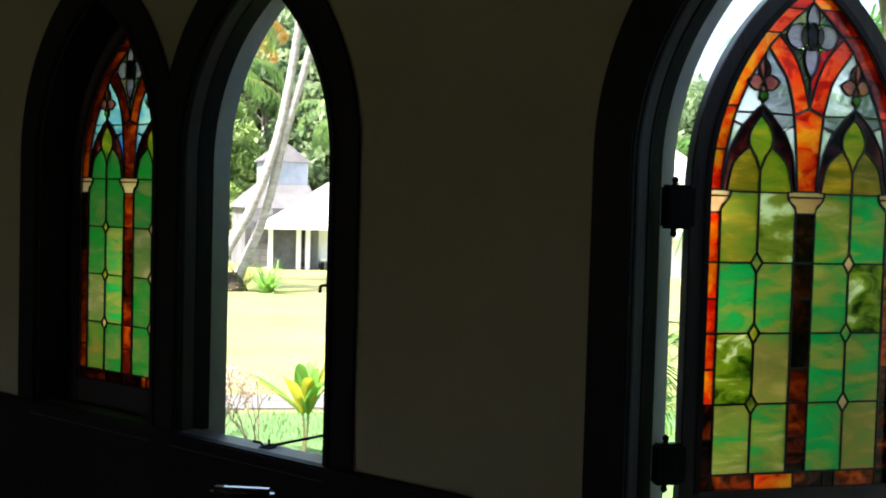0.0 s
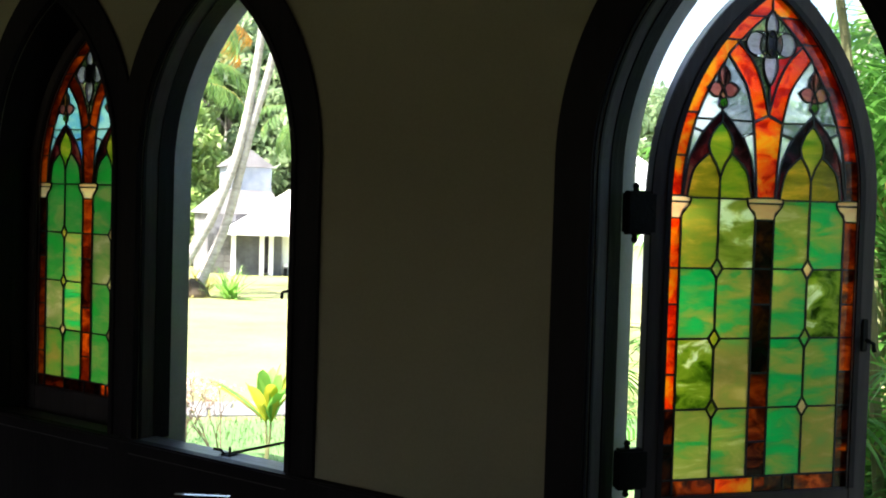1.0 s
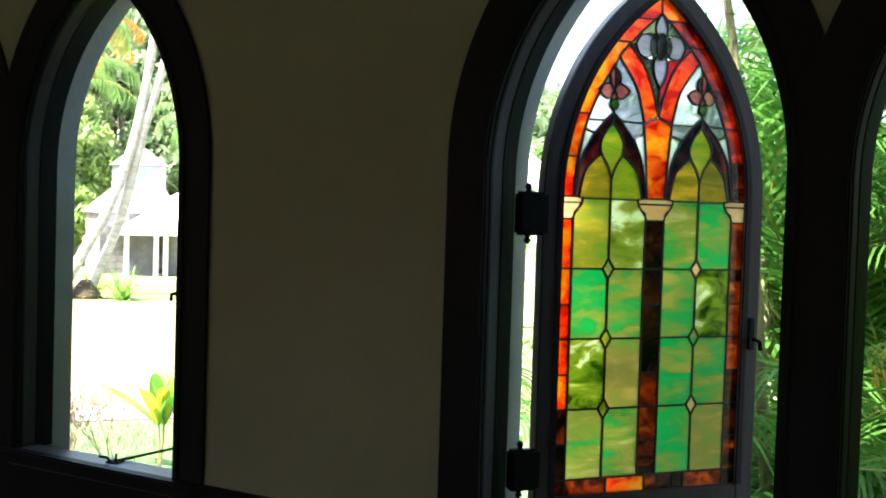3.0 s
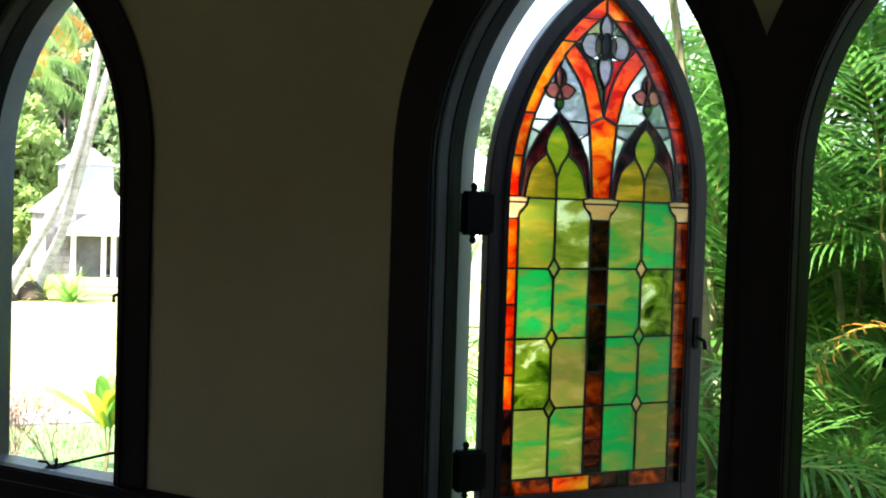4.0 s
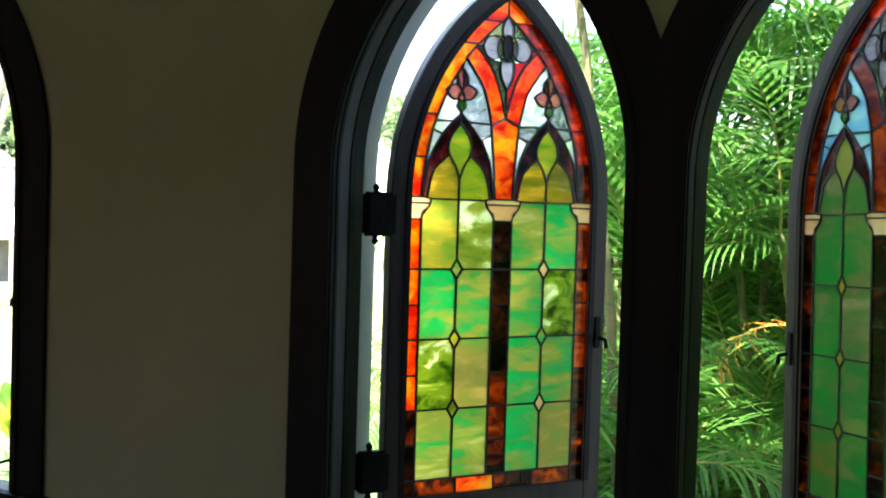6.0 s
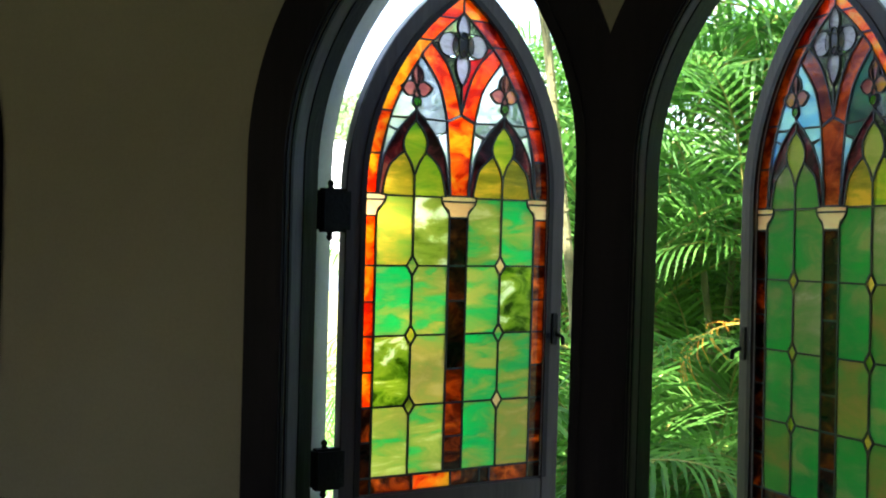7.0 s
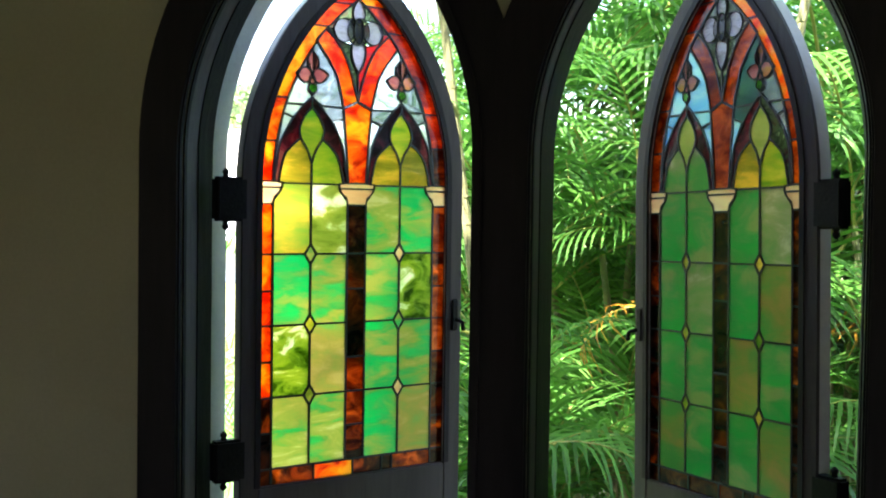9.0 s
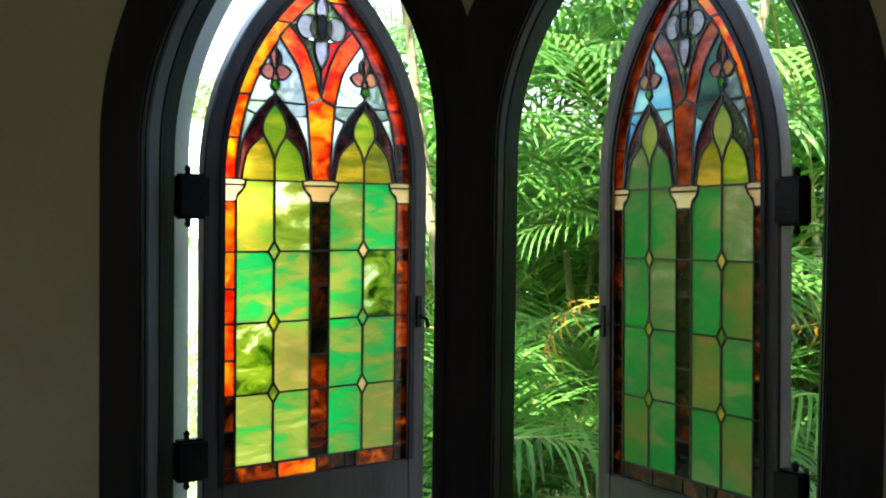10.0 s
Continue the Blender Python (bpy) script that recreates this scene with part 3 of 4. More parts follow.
    mid("capital_pane", ("capital",), [(-0.053, 1.701), (0.053, 1.701), (0.053, 1.687), (-0.053, 1.687)], 0.001)
    mid("capital_pane", ("capital",), [(-0.051, 1.687), (0.051, 1.687), (0.045, 1.674), (0.032, 1.664), (0.027, 1.646), (-0.027, 1.646), (-0.032, 1.664), (-0.045, 1.674)], 0.001)
    mid("stem_pane", ("arm",), [(-0.026, 1.701), (0.026, 1.701), (0.033, 1.80), (0.041, 1.887), (0.0, 1.906), (-0.041, 1.887), (-0.033, 1.80)])
    mid("petal_pane", ("flower", 0), petal(0, 2.098, 0, 0.068, 0.0185), 0.0022)
    mid("petal_pane", ("flower", 1), petal(0, 2.072, 180, 0.093, 0.0215), 0.0022)
    for o in (-1, 1):
        mid("petal_pane", ("flower", 2), oval(o * 0.042, 2.083, 0.031, 0.030), 0.0015)
    mid("field_pane", ("field", 2), oval(0, 2.083, 0.033, 0.036), -0.0008)
    mid("flower_eye_pane", ("flower_eye",), oval(0, 2.084, 0.0150, 0.033), 0.003)
    return out


# the glass of each casement; side -1 is the left of its face, 1 the right
EM, ME, MO, TA, GO, CL = EMERALD_GLASS, MEADOW_GLASS, MOSS_GLASS, TAN_GLASS, GOLD_GLASS, CLOUD_GLASS
DG, DU, BG = DIM_GREEN_GLASS, DIM_GREY_GREEN_GLASS, DIM_BROWN_GREEN_GLASS
AM, DA, OR, BR, RE = AMBER_GLASS, DARK_AMBER_GLASS, ORANGE_GLASS, BROWN_GLASS, RED_GLASS
# rows of green lights from the top, each from left to right
GREENS = {1: ((GO, CL, ME, EM), (EM, ME, EM, MO), (MO, TA, EM, ME), (ME, ME, EM, TA)),
          # casement 2 is coloured darker for the shaded foliage behind it
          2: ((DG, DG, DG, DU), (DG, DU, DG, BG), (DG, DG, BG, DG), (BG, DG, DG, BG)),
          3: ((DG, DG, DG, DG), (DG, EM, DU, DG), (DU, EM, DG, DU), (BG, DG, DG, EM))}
DIAMONDS = {1: ((ME, CREAM_GLASS), (OLIVE_GLASS, EM), (CL, CREAM_GLASS)), 2: ((GO, GO), (GO, OLIVE_GLASS), (OLIVE_GLASS, GO)), 3: ((GO, CREAM_GLASS), (GO, CREAM_GLASS), (CREAM_GLASS, CREAM_GLASS))}
COLUMN = {1: (AM, BR, BR, DA, DA, DA), 2: (DA, DA, DA, DA, DA, DA), 3: (BR, BR, BR, DA, BR, BR)}
FOOT = {1: (AM, OR, AM, DA, AM), 2: (DA, DA, DA, DA, DA), 3: (DA, DA, DA, AM, BR)}


def glaze(seed, key):
    """Which glass a pane takes."""
    what, sg, *more = key
    left = sg < 0
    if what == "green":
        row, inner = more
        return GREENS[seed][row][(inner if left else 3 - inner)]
    if what == "diamond":
        return DIAMONDS[seed][more[0]][0 if left else 1]
    if what == "upright":
        i = more[0]
        # bright outdoors behind the hinge-side border is put into its glass colour
        if seed == 1:
            return (DA, DA, AM, OR, OR, OR, OR, OR)[i] if left else (AM, AM, DA, DA, BR, BR, AM, BR)[i]
        return ((DA, AM, DA, DA, DA, DA, AM, DA)[i] if left else (DA, DA, DA, DA, AM, DA, DA, AM)[i]) if seed == 2 else (DA, BR, BR, BR, BR, BR, DA, DA)[i]
    if what == "arch":
        i = more[0]
        # hinge-side arch panes are likewise coloured brighter for the light behind them
        if seed == 1:
            return OR if left or i == 4 else (AM, RE, RE, RE)[i]
        return ((BR, BR, BR, RE, RE)[i] if left else (AM, BR, OR, OR, OR)[i]) if seed == 2 else BR
    if what == "column":
        return COLUMN[seed][more[0]]
    if what == "foot":
        return FOOT[seed][more[0]]
    if what == "arm":
        return OR if seed == 1 else BR
    if what == "lens":
        return (OLIVE_GLASS, STRAW_GLASS, OLIVE_GLASS)[seed - 1]
    if what == "olive":
        if seed == 1:
            return OLIVE_GLASS if left and more[0] < 0 else BRASS_GLASS
        return (DU if left else (OLIVE_GLASS if more[0] > 0 else BRASS_GLASS)) if seed == 2 else DG
    if what == "dark_band":
        return FIELD_GLASS if seed == 2 and not left and more[0] > 0 else PURPLE_GLASS
    if what == "pale":
        i = more[0]
        if seed == 1:
            return SMOKE_GLASS if i == 2 or (i == 5 and left) or (i in (1, 4) and not left) else CLEAR_GLASS
        if seed == 2 and not left:
            return (SMOKE_GLASS, SMOKE_GLASS, TEAL_GLASS, SKY_GLASS, SMOKE_GLASS, TEAL_GLASS)[i]
        return SKY_GLASS
    if what == "field":
        return WINE_GLASS if seed == 1 and not left and more[0] == 0 else FIELD_GLASS
    return {"capital": CREAM_GLASS, "gem": GEM_GLASS, "leaf": MAUVE_GLASS, "flower": LILAC_GLASS, "flower_eye": BLUE_GLASS}[what]


def inset(poly, d):
    n = len(poly)
    area = sum(poly[i][0] * poly[(i + 1) % n][1] - poly[(i + 1) % n][0] * poly[i][1] for i in range(n))
    sg = 1 if area > 0 else -1
    res = []
    for i in range(n):
        (ax, az), (bx, bz), (cx, cz) = poly[i - 1], poly[i], poly[(i + 1) % n]
        e1, e2 = Vector((bx - ax, bz - az)), Vector((cx - bx, cz - bz))
        e1 = e1.normalized() if e1.length > 1e-6 else e2.normalized()
        e2 = e2.normalized() if e2.length > 1e-6 else e1
        n1, n2 = Vector((-e1.y, e1.x)) * sg, Vector((-e2.y, e2.x)) * sg
        m = n1 + n2
        m = m / max(0.45, m.length_squared / 2) if m.length > 1e-3 else n1
        m = m if m.length < 2 else m * (2 / m.length)
        res.append((bx + m.x * d, bz + m.y * d))
    return res


def tidy(poly):
    res = []
    for q in poly:
        if not res or (abs(q[0] - res[-1][0]) + abs(q[1] - res[-1][1])) > 1e-4:
            res.append(q)
    if abs(res[0][0] - res[-1][0]) + abs(res[0][1] - res[-1][1]) < 1e-4:
        res.pop()
    return res


def sash(side, x, y, angle, label, seed, z=0.0, size=1.0, sag=0.0):
    """A casement of stained glass. side 1: hung on its left, -1: on its right. It turns outwards about its hinge pin by angle degrees."""
    top = tagged(empty("stained_glass_casement", pose(x, y, z, 0, 0, side * angle) @ pose(0, 0, 0, 0, sag, 0) @ Matrix.Scale(size, 4)), label, "casement window", "stained glass casements")
    ax = side * UC
    f_out, f_in = [arch(h, ax, 0.848, GSPR, GBOW) for h in (0.322, 0.275)]
    part("arched_frame", band(f_out, f_in, -0.017, -0.008), SASH_WOOD, top)
    part("outer_frame", band(f_out, f_in, -0.008, 0.022), LIT_GREY_PAINT, top, "weathered grey outer side of the frame")
    part("inner_bead", band(arch(0.286, ax, 0.962, GSPR, GBOW), arch(0.271, ax, 0.962, GSPR, GBOW), -0.020, -0.0165), DARK_WOOD, top)
    part("bottom_rail", box(ax - 0.276, ax + 0.276, -0.016, 0.021, 0.848, 0.962, bevel=0.004), SASH_WOOD, top)
    came = bmesh.new()
    for name, key, poly, proud, hole in glass_pieces():
        poly = tidy([(ax + q, z) for q, z in poly])
        mat = glaze(seed, key)
        if hole:
            part(name, slab(inset(poly, 0.001), [tidy([(ax + q, z) for q, z in hole])], -0.002, 0.002), mat, top)
        else:
            part(name, prism(inset(poly, 0.001), -0.002 - proud, 0.002 + proud), mat, top)
        band(poly, inset(poly, 0.0023 if proud < 0.0012 else 0.0018), -0.005 - proud, 0.005 + proud, came, True)
    tagged(part("lead_came", came, LEAD, top), kind="stuff")
    # hinges with ball finials on the pin
    for z0, z1 in ((1.603, 1.708), (0.985, 1.085)):
        h = part("hinge", box(side * -0.030 if side > 0 else -0.052, 0.052 if side > 0 else 0.030, -0.018, 0.016, z0, z1, bevel=0.006), IRON, top, "black iron hinge")
        for z, d in ((z1, 1), (z0, -1)):
            part("finial", tube([(0, 0, z - d * 0.002), (0, 0, z + d * 0.006), (0, 0, z + d * 0.010), (0, 0, z + d * 0.016), (0, 0, z + d * 0.021)], [0.008, 0.006, 0.0085, 0.0075, 0.002], 10), IRON, h)
    # latch on the free stile
    lx = side * (UC + 0.300)
    l = part("latch", box(lx - 0.010, lx + 0.010, -0.023, -0.016, 1.315, 1.40, bevel=0.003), IRON, top, "black iron latch")
    part("lever", tube([(lx, -0.030, 1.345), (lx, -0.048, 1.342), (lx + side * LEVER, -0.050, 1.340), (lx + side * (LEVER + 0.004), -0.050, 1.318)], [0.006, 0.005, 0.005, 0.006], 8), IRON, l)
    return top


sash(1, 0.0, 0.109, 53.4, "open stained glass casement with green lights and orange border, coloured brighter on the hinge side", 1)
sash(-1, 1.3854, 0.1014, 46.0, "open stained glass casement with green lights and dark amber border", 2, 0.0701, 0.96, -1.44)
sash(1, PAIRS[0] - AXIS - UC, 0.142, 0.0, "closed stained glass casement with green lights and brown border", 3)
sash(-1, PAIRS[0] + AXIS + UC, 0.150, 37.5, "stained glass casement swung open outside the wall", 3)

# ---- outside: the ground ----
AHEAD = Vector((-0.72, 0.694))


def ground_z(x, y):
    d = max(0.0, Vector((x, y)).dot(AHEAD))
    z = -0.75 - 0.021 * min(d, 52.0)
    return z + 0.05 * noise.noise(Vector((x * 0.12, y * 0.12, 0.3)))


def ground():
    bm = bmesh.new()
    xs = [-900, -400, -200, -120, -90] + [-75 + 1.5 * i for i in range(60)] + [16, 20, 30, 60, 120, 300, 900]
    ys = [-900, -300, -100, -30, -10, -5, -2] + [-0.5 + 1.5 * i for i in range(54)] + [90, 120, 200, 400, 900]
    g = [[bm.verts.new((x, y, ground_z(x, y) - (0.0 if -7.2 > x or x > 5.2 or y > 0.19 or y < -6.2 else 0.8))) for y in ys] for x in xs]
    for i in range(len(xs) - 1):
        for j in range(len(ys) - 1):
            bm.faces.new((g[i][j], g[i + 1][j], g[i + 1][j + 1], g[i][j + 1]))
    return tagged(finish("ground", bm, LAWN, smooth=True), "sunlit mown lawn sloping away from the church", "lawn", kind="structure")


ground()


# ---- window stay, pew ----
def window_stay():
    t = tagged(empty("window_stay", pose(-1.30, 0.03, SILL_Z)), "black iron casement stay hooked on the window sill", "window stay")
    part("rod", tube([(-0.035, -0.012, 0.024), (-0.012, -0.004, 0.022), (0.0, 0.0, 0.010), (0.02, 0.05, 0.014), (0.08, 0.22, 0.030), (0.15, 0.42, 0.050)], 0.0045, 8), IRON, t)
    part("catch", box(-0.012, 0.030, -0.012, 0.030, 0.0, 0.012, bevel=0.003), IRON, t)
    part("pin", tube([(0.012, 0.01, 0.01), (0.012, 0.01, 0.034)], 0.004, 8), IRON, t)


def pew():
    t = tagged(empty("church_pew", pose(-0.822, -0.500, 0, 0, 0, 33) @ Matrix.Translation((0.842, 0.527, 0))), "dark varnished wooden church pew standing by the wall", "pew")
    part("end_panel", box(-0.915, -0.769, -0.543, -0.512, 0.0, 0.915, bevel=0.008), VARNISH, t)
    part("cap_rail", box(-0.922, -0.762, -0.546, -0.508, 0.915, 0.945, bevel=0.012), VARNISH, t)
    part("seat", box(-0.95, -0.52, -1.9, -0.545, 0.41, 0.445, bevel=0.006), VARNISH, t)
    part("backrest", box(-0.955, -0.925, -1.9, -0.545, 0.44, 0.86, bevel=0.006), VARNISH, t)
    part("end_panel", box(-0.955, -0.52, -1.94, -1.90, 0.0, 0.86, bevel=0.008), VARNISH, t)


window_stay()
pew()


# ---- plants ----
def blade(bm, base, along, side, length, width, droop, n=3, up=Vector((0, 0, 1))):
    """A narrow leaf that bends down towards its tip."""
    along, side = along.normalized(), side.normalized()
    prev = None
    for i in range(n + 1):
        f = i / n
        c = base + along * (length * f) - up * (droop * length * f * f)
        w = width * (0.55 + 0.9 * f - 1.45 * f * f) if i < n else 0.0
        if i == n:
            cur = [bm.verts.new(c)]
        else:
            cur = [bm.verts.new(c - side * w), bm.verts.new(c + side * w)]
        if prev:
            bm.faces.new((prev[0], prev[1], *reversed(cur)) if len(cur) == 2 else (prev[0], prev[1], cur[0]))
        prev = cur


def frond_mesh(name, length, arc, leaflets, leaf_len, leaf_w, mat, rib_mat, rnd, vee=0.5, droop=0.35, sweep=0.75):
    """A feather palm leaf that rises along +x and arches over."""
    bm = bmesh.new()
    pts, ang, q = [], radians(78), Vector((0, 0, 0))
    for i in range(13):
        pts.append(q.copy())
        q = q + Vector((math.cos(ang), 0, math.sin(ang))) * (length / 12)
        ang -= radians(arc) / 12 * (0.5 + 1.1 * i / 12)
    tube(pts, [0.011 * (1 - 0.8 * i / 12) * max(0.7, length / 1.6) for i in range(13)], 5, bm)
    for f in bm.faces:
        f.material_index = 1
    k0 = len(bm.faces)
    for j in range(leaflets):
        f = 0.2 + 0.8 * j / (leaflets - 1)
        a = min(11, int(f * 12))
        t = f * 12 - a
        pos = pts[a].lerp(pts[a + 1], t)
        tan = (pts[a + 1] - pts[a]).normalized()
        nor = Vector((-tan.z, 0, tan.x))
        ll = leaf_len * (0.35 + 1.0 * math.sin(math.pi * min(1.0, 0.12 + 0.88 * f) ** 0.9) ** 0.7) * rnd.uniform(0.88, 1.08)
        for sg in (-1, 1):
            d = Vector((0, sg, 0)) + tan * (sweep + 0.9 * f * f) + nor * vee * rnd.uniform(0.7, 1.3)
            blade(bm, pos, d, tan.cross(d).cross(d) * 0 + tan - d.normalized() * tan.dot(d.normalized()), ll, leaf_w, droop * rnd.uniform(0.7, 1.5), 3)
    me = bpy.data.meshes.new(name)
    bm.to_mesh(me)
    bm.free()
    me.materials.append(mat)
    me.materials.append(rib_mat)
    return me


rnd = random.Random(5)
FRONDS = [frond_mesh("frond", rnd.uniform(1.25, 1.75), rnd.uniform(65, 120), 27, 0.48, 0.0150, AREC, STEM_YELLOW, rnd, rnd.uniform(0.2, 0.5), rnd.uniform(0.3, 0.65)) for _ in range(7)]
FEATHERS = [frond_mesh("frond", rnd.uniform(1.35, 1.65), rnd.uniform(85, 115), 21, 0.50, 0.0155, AREC, STEM_YELLOW, rnd, 0.25, rnd.uniform(0.45, 0.7), 0.6) for _ in range(4)]
DRY_FRONDS = [frond_mesh("frond", 0.75, 115, 11, 0.34, 0.014, AREC_YELLOW, STEM_YELLOW, rnd, 0.3, 0.6) for _ in range(2)]
COCO = [frond_mesh("frond", 3.8, rnd.uniform(95, 140), 42, 0.75, 0.032, COCO_LEAF, STEM_YELLOW, rnd, 0.1, 0.7) for _ in range(4)]
COCO_DRY = frond_mesh("frond", 3.0, 80, 46, 0.8, 0.034, DRY_FROND, STEM_YELLOW, rnd, 0.0, 0.9)


def hang(me, parent, m, label=""):
    ob = new("frond", me)
    ob.parent = parent
    ob.matrix_basis = m
    if label:
        tagged(ob, label)
    return ob


def areca(x, y, top, fronds, seed, dry=0, scale=1.0, spread=(0, 360), leaves=None):
    """A clump of slender ringed stems with arching feather leaves."""
    r = random.Random(seed)
    z0 = ground_z(x, y)
    t = tagged(empty("areca_palm", pose(x, y, z0)), "green areca palm with arching feathery fronds outside the church", "palm", "areca palms by the church")
    h = max(0.15, top - z0)
    lean = (r.uniform(-0.12, 0.12), r.uniform(-0.05, 0.12))
    path = [(lean[0] * h * f * f, lean[1] * h * f * f, h * f) for f in (0, 0.25, 0.5, 0.75, 1.0)]
    b = tube(path, [0.030, 0.024, 0.021, 0.019, 0.016], 8)
    for i in range(int(h / 0.11)):
        f = (i + 0.5) * 0.11 / h
        c = (lean[0] * h * f * f, lean[1] * h * f * f, h * f)
        tube([(c[0], c[1], c[2] - 0.004), (c[0], c[1], c[2] + 0.004)], 0.027 - 0.008 * f, 8, b)
    part("stem", b, STEM, t)
    for i in range(fronds):
        a = spread[0] + (spread[1] - spread[0]) * (i + r.uniform(-0.3, 0.3)) / fronds
        tip = Matrix.Translation(path[-1]) @ pose(0, 0, -0.03 * i / fronds, r.uniform(-8, 8), r.uniform(-12, 26), a)
        k = r.uniform(0.8, 1.15) * scale
        if i < dry:
            hang(r.choice(DRY_FRONDS), t, tip @ pose(0, 0, 0, 0, 35, 0) @ Matrix.Scale(k, 4), "yellowed drooping frond")
        else:
            hang(r.choice(leaves or FRONDS), t, tip @ Matrix.Scale(k, 4))
    return t


DRY_DIR = 30


def palm_trunk(name, x, y, pts, r0, r1, crown, label, fronds=9, dry=2, seed=0):
    """A leaning coconut palm: ringed trunk swollen at the foot, crown of long leaves."""
    t = tagged(empty(name, pose(x, y, ground_z(x, y) - 0.05)), label, "palm tree", "coconut palms")
    rr = random.Random(seed)
    path = [Vector(q) for q in pts]
    fine, rad = [], []
    m = len(path) - 1
    for i in range(m):
        a, b_, c, d = path[max(i - 1, 0)], path[i], path[i + 1], path[min(i + 2, m)]
        for k in range(14):
            f = k / 14
            fine.append(0.5 * (2 * b_ + (c - a) * f + (2 * a - 5 * b_ + 4 * c - d) * f * f + (3 * b_ - a - 3 * c + d) * f ** 3))
            g = (i + f) / m
            rad.append((r0 + (r1 - r0) * g + 0.10 * math.exp(-g * 14)) * (1.0 + 0.035 * (-1) ** k + rr.uniform(-0.02, 0.02)))
    part("trunk", tube(fine + [path[-1]], rad + [r1], 14), BARK, t, smooth=True)
    if r0 > 0.155:
        part("root_bole", tube([(0.12, -0.06, -0.05), (0.10, -0.06, 0.15), (0.08, -0.04, 0.38), (0.05, 0, 0.62)], [0.52, 0.47, 0.36, 0.17], 12), SOIL, t, "dark matted root bole", True)
    top = path[-1]
    for i in range(fronds):
        m4 = Matrix.Translation(top) @ pose(0, 0, 0, rr.uniform(-15, 15), rr.uniform(-5, 60), 360 * i / fronds + rr.uniform(-12, 12))
        hang(rr.choice(COCO), t, m4)
    for i in range(dry):
        hang(COCO_DRY, t, Matrix.Translation(top) @ pose(0, 0, -0.1, 0, 62 + 14 * i, DRY_DIR + 40 * i), "dry orange-brown hanging frond")
    return t


# the thicket outside the second pair of windows
r = random.Random(21)
n = 0
ROWS_OF_PALMS = ((1.42, -0.72, -0.45, 0.60, 0.50), (1.85, -0.60, -0.05, 0.60, 0.70), (2.4, -0.3, 0.4, 0.60, 0.85), (3.0, 0.2, 1.2, 0.8, 1.0), (3.7, 0.7, 1.65, 0.75, 1.1), (4.4, 0.3, 1.7, 0.6, 1.15), (5.6, 0.0, 1.5, 0.6, 1.2), (7.0, 0.0, 1.4, 0.6, 1.2), (4.9, -0.6, 0.2, 0.42, 1.0), (6.3, -0.6, 0.2, 0.45, 1.1), (8.0, -0.8, 0.2, 0.5, 1.2))
for row, (y, z_lo, z_hi, step, size) in enumerate(ROWS_OF_PALMS):
    x = 1.3 - 0.331 * (y + 2.27) + 0.15
    while x < 3.2 + 0.45 * row:
        n += 1
        areca(x + r.uniform(-0.12, 0.12), y + r.uniform(-0.2, 0.2), r.uniform(z_lo, z_hi), 9, 100 + n, dry=1 if r.random() < 0.10 else 0, scale=size)
        x += step * r.uniform(0.85, 1.2)
# long single fronds that hang in front of it: crown, way they point, size
for k, (x, y, z, way, size) in enumerate(((0.83, 2.75, 1.62, 250, 0.85), (0.02, 2.70, 1.50, 302, 0.85), (1.20, 2.45, 1.35, 196, 0.80), (0.22, 1.62, 0.86, 345, 0.55), (0.18, 1.50, 0.48, 345, 0.62),
                                          (1.08, 1.62, 0.36, 205, 0.60), (0.46, 1.42, 0.16, 300, 0.55), (0.95, 2.9, 1.05, 225, 0.75), (0.10, 2.9, 1.15, 320, 0.75), (0.55, 3.1, 1.45, 268, 0.95), (1.75, 2.4, 1.0, 240, 0.8), (1.80, 2.2, 0.3, 235, 0.7), (-0.10, 2.5, 0.35, 300, 0.7), (1.65, 2.8, 1.6, 255, 0.8))):
    areca(x, y, z, 1, 440 + k, scale=size, spread=(way, way), leaves=FEATHERS)
areca(0.93, 2.35, 1.24, 1, 403, dry=1, scale=0.62, spread=(205, 205))
# taller clumps that reach up behind the arches
for k, (x, y, z) in enumerate(((0.08, 3.4, 1.95), (0.33, 3.8, 2.1), (1.45, 3.5, 2.0), (1.85, 3.9, 2.15), (1.60, 4.6, 2.5))):
    areca(x, y, z, 9, 420 + k, scale=0.95)
# tall clumps added with their crowns above the view, to shade the thicket
for k, (x, y, z) in enumerate(((0.15, 2.1, 3.4), (1.00, 2.0, 3.5), (2.5, 2.2, 3.5))):
    areca(x, y, z, 11, 470 + k, scale=1.15)
# taller palms whose trunks stand behind the thicket
palm_trunk("coconut_palm", -0.10, 6.2, [(0, 0, 0), (0.03, 0, 2), (0.02, 0.1, 4), (-0.05, 0.2, 7.0)], 0.085, 0.07, 1, "slender coconut palm with pale ringed trunk in the thicket", 8, 0, 73)
palm_trunk("coconut_palm", 0.49, 6.4, [(0, 0, 0), (0.05, 0, 2), (0.0, 0.1, 4), (0.1, 0.2, 7.5)], 0.085, 0.07, 1, "slender coconut palm with pale ringed trunk in the thicket", 8, 0, 71)
palm_trunk("coconut_palm", -1.64, 8.0, [(0, 0, 0), (0.03, 0, 2), (0.0, 0.1, 4), (-0.1, 0.2, 8.5)], 0.13, 0.10, 1, "coconut palm with pale ringed trunk beside the lawn", 8, 0, 72)
# a lower one beside the lawn
areca(-2.15, 3.7, -0.15, 8, 300, scale=0.8)
areca(-2.75, 4.6, 0.1, 8, 301, scale=0.8)


RIGHT, FORE = Vector((0.694, 0.72, 0)), Vector((-0.72, 0.694, 0))


def at(o, right, ahead, up=0.0):
    q = Vector(o) + RIGHT * right + FORE * ahead
    return q.x, q.y, up


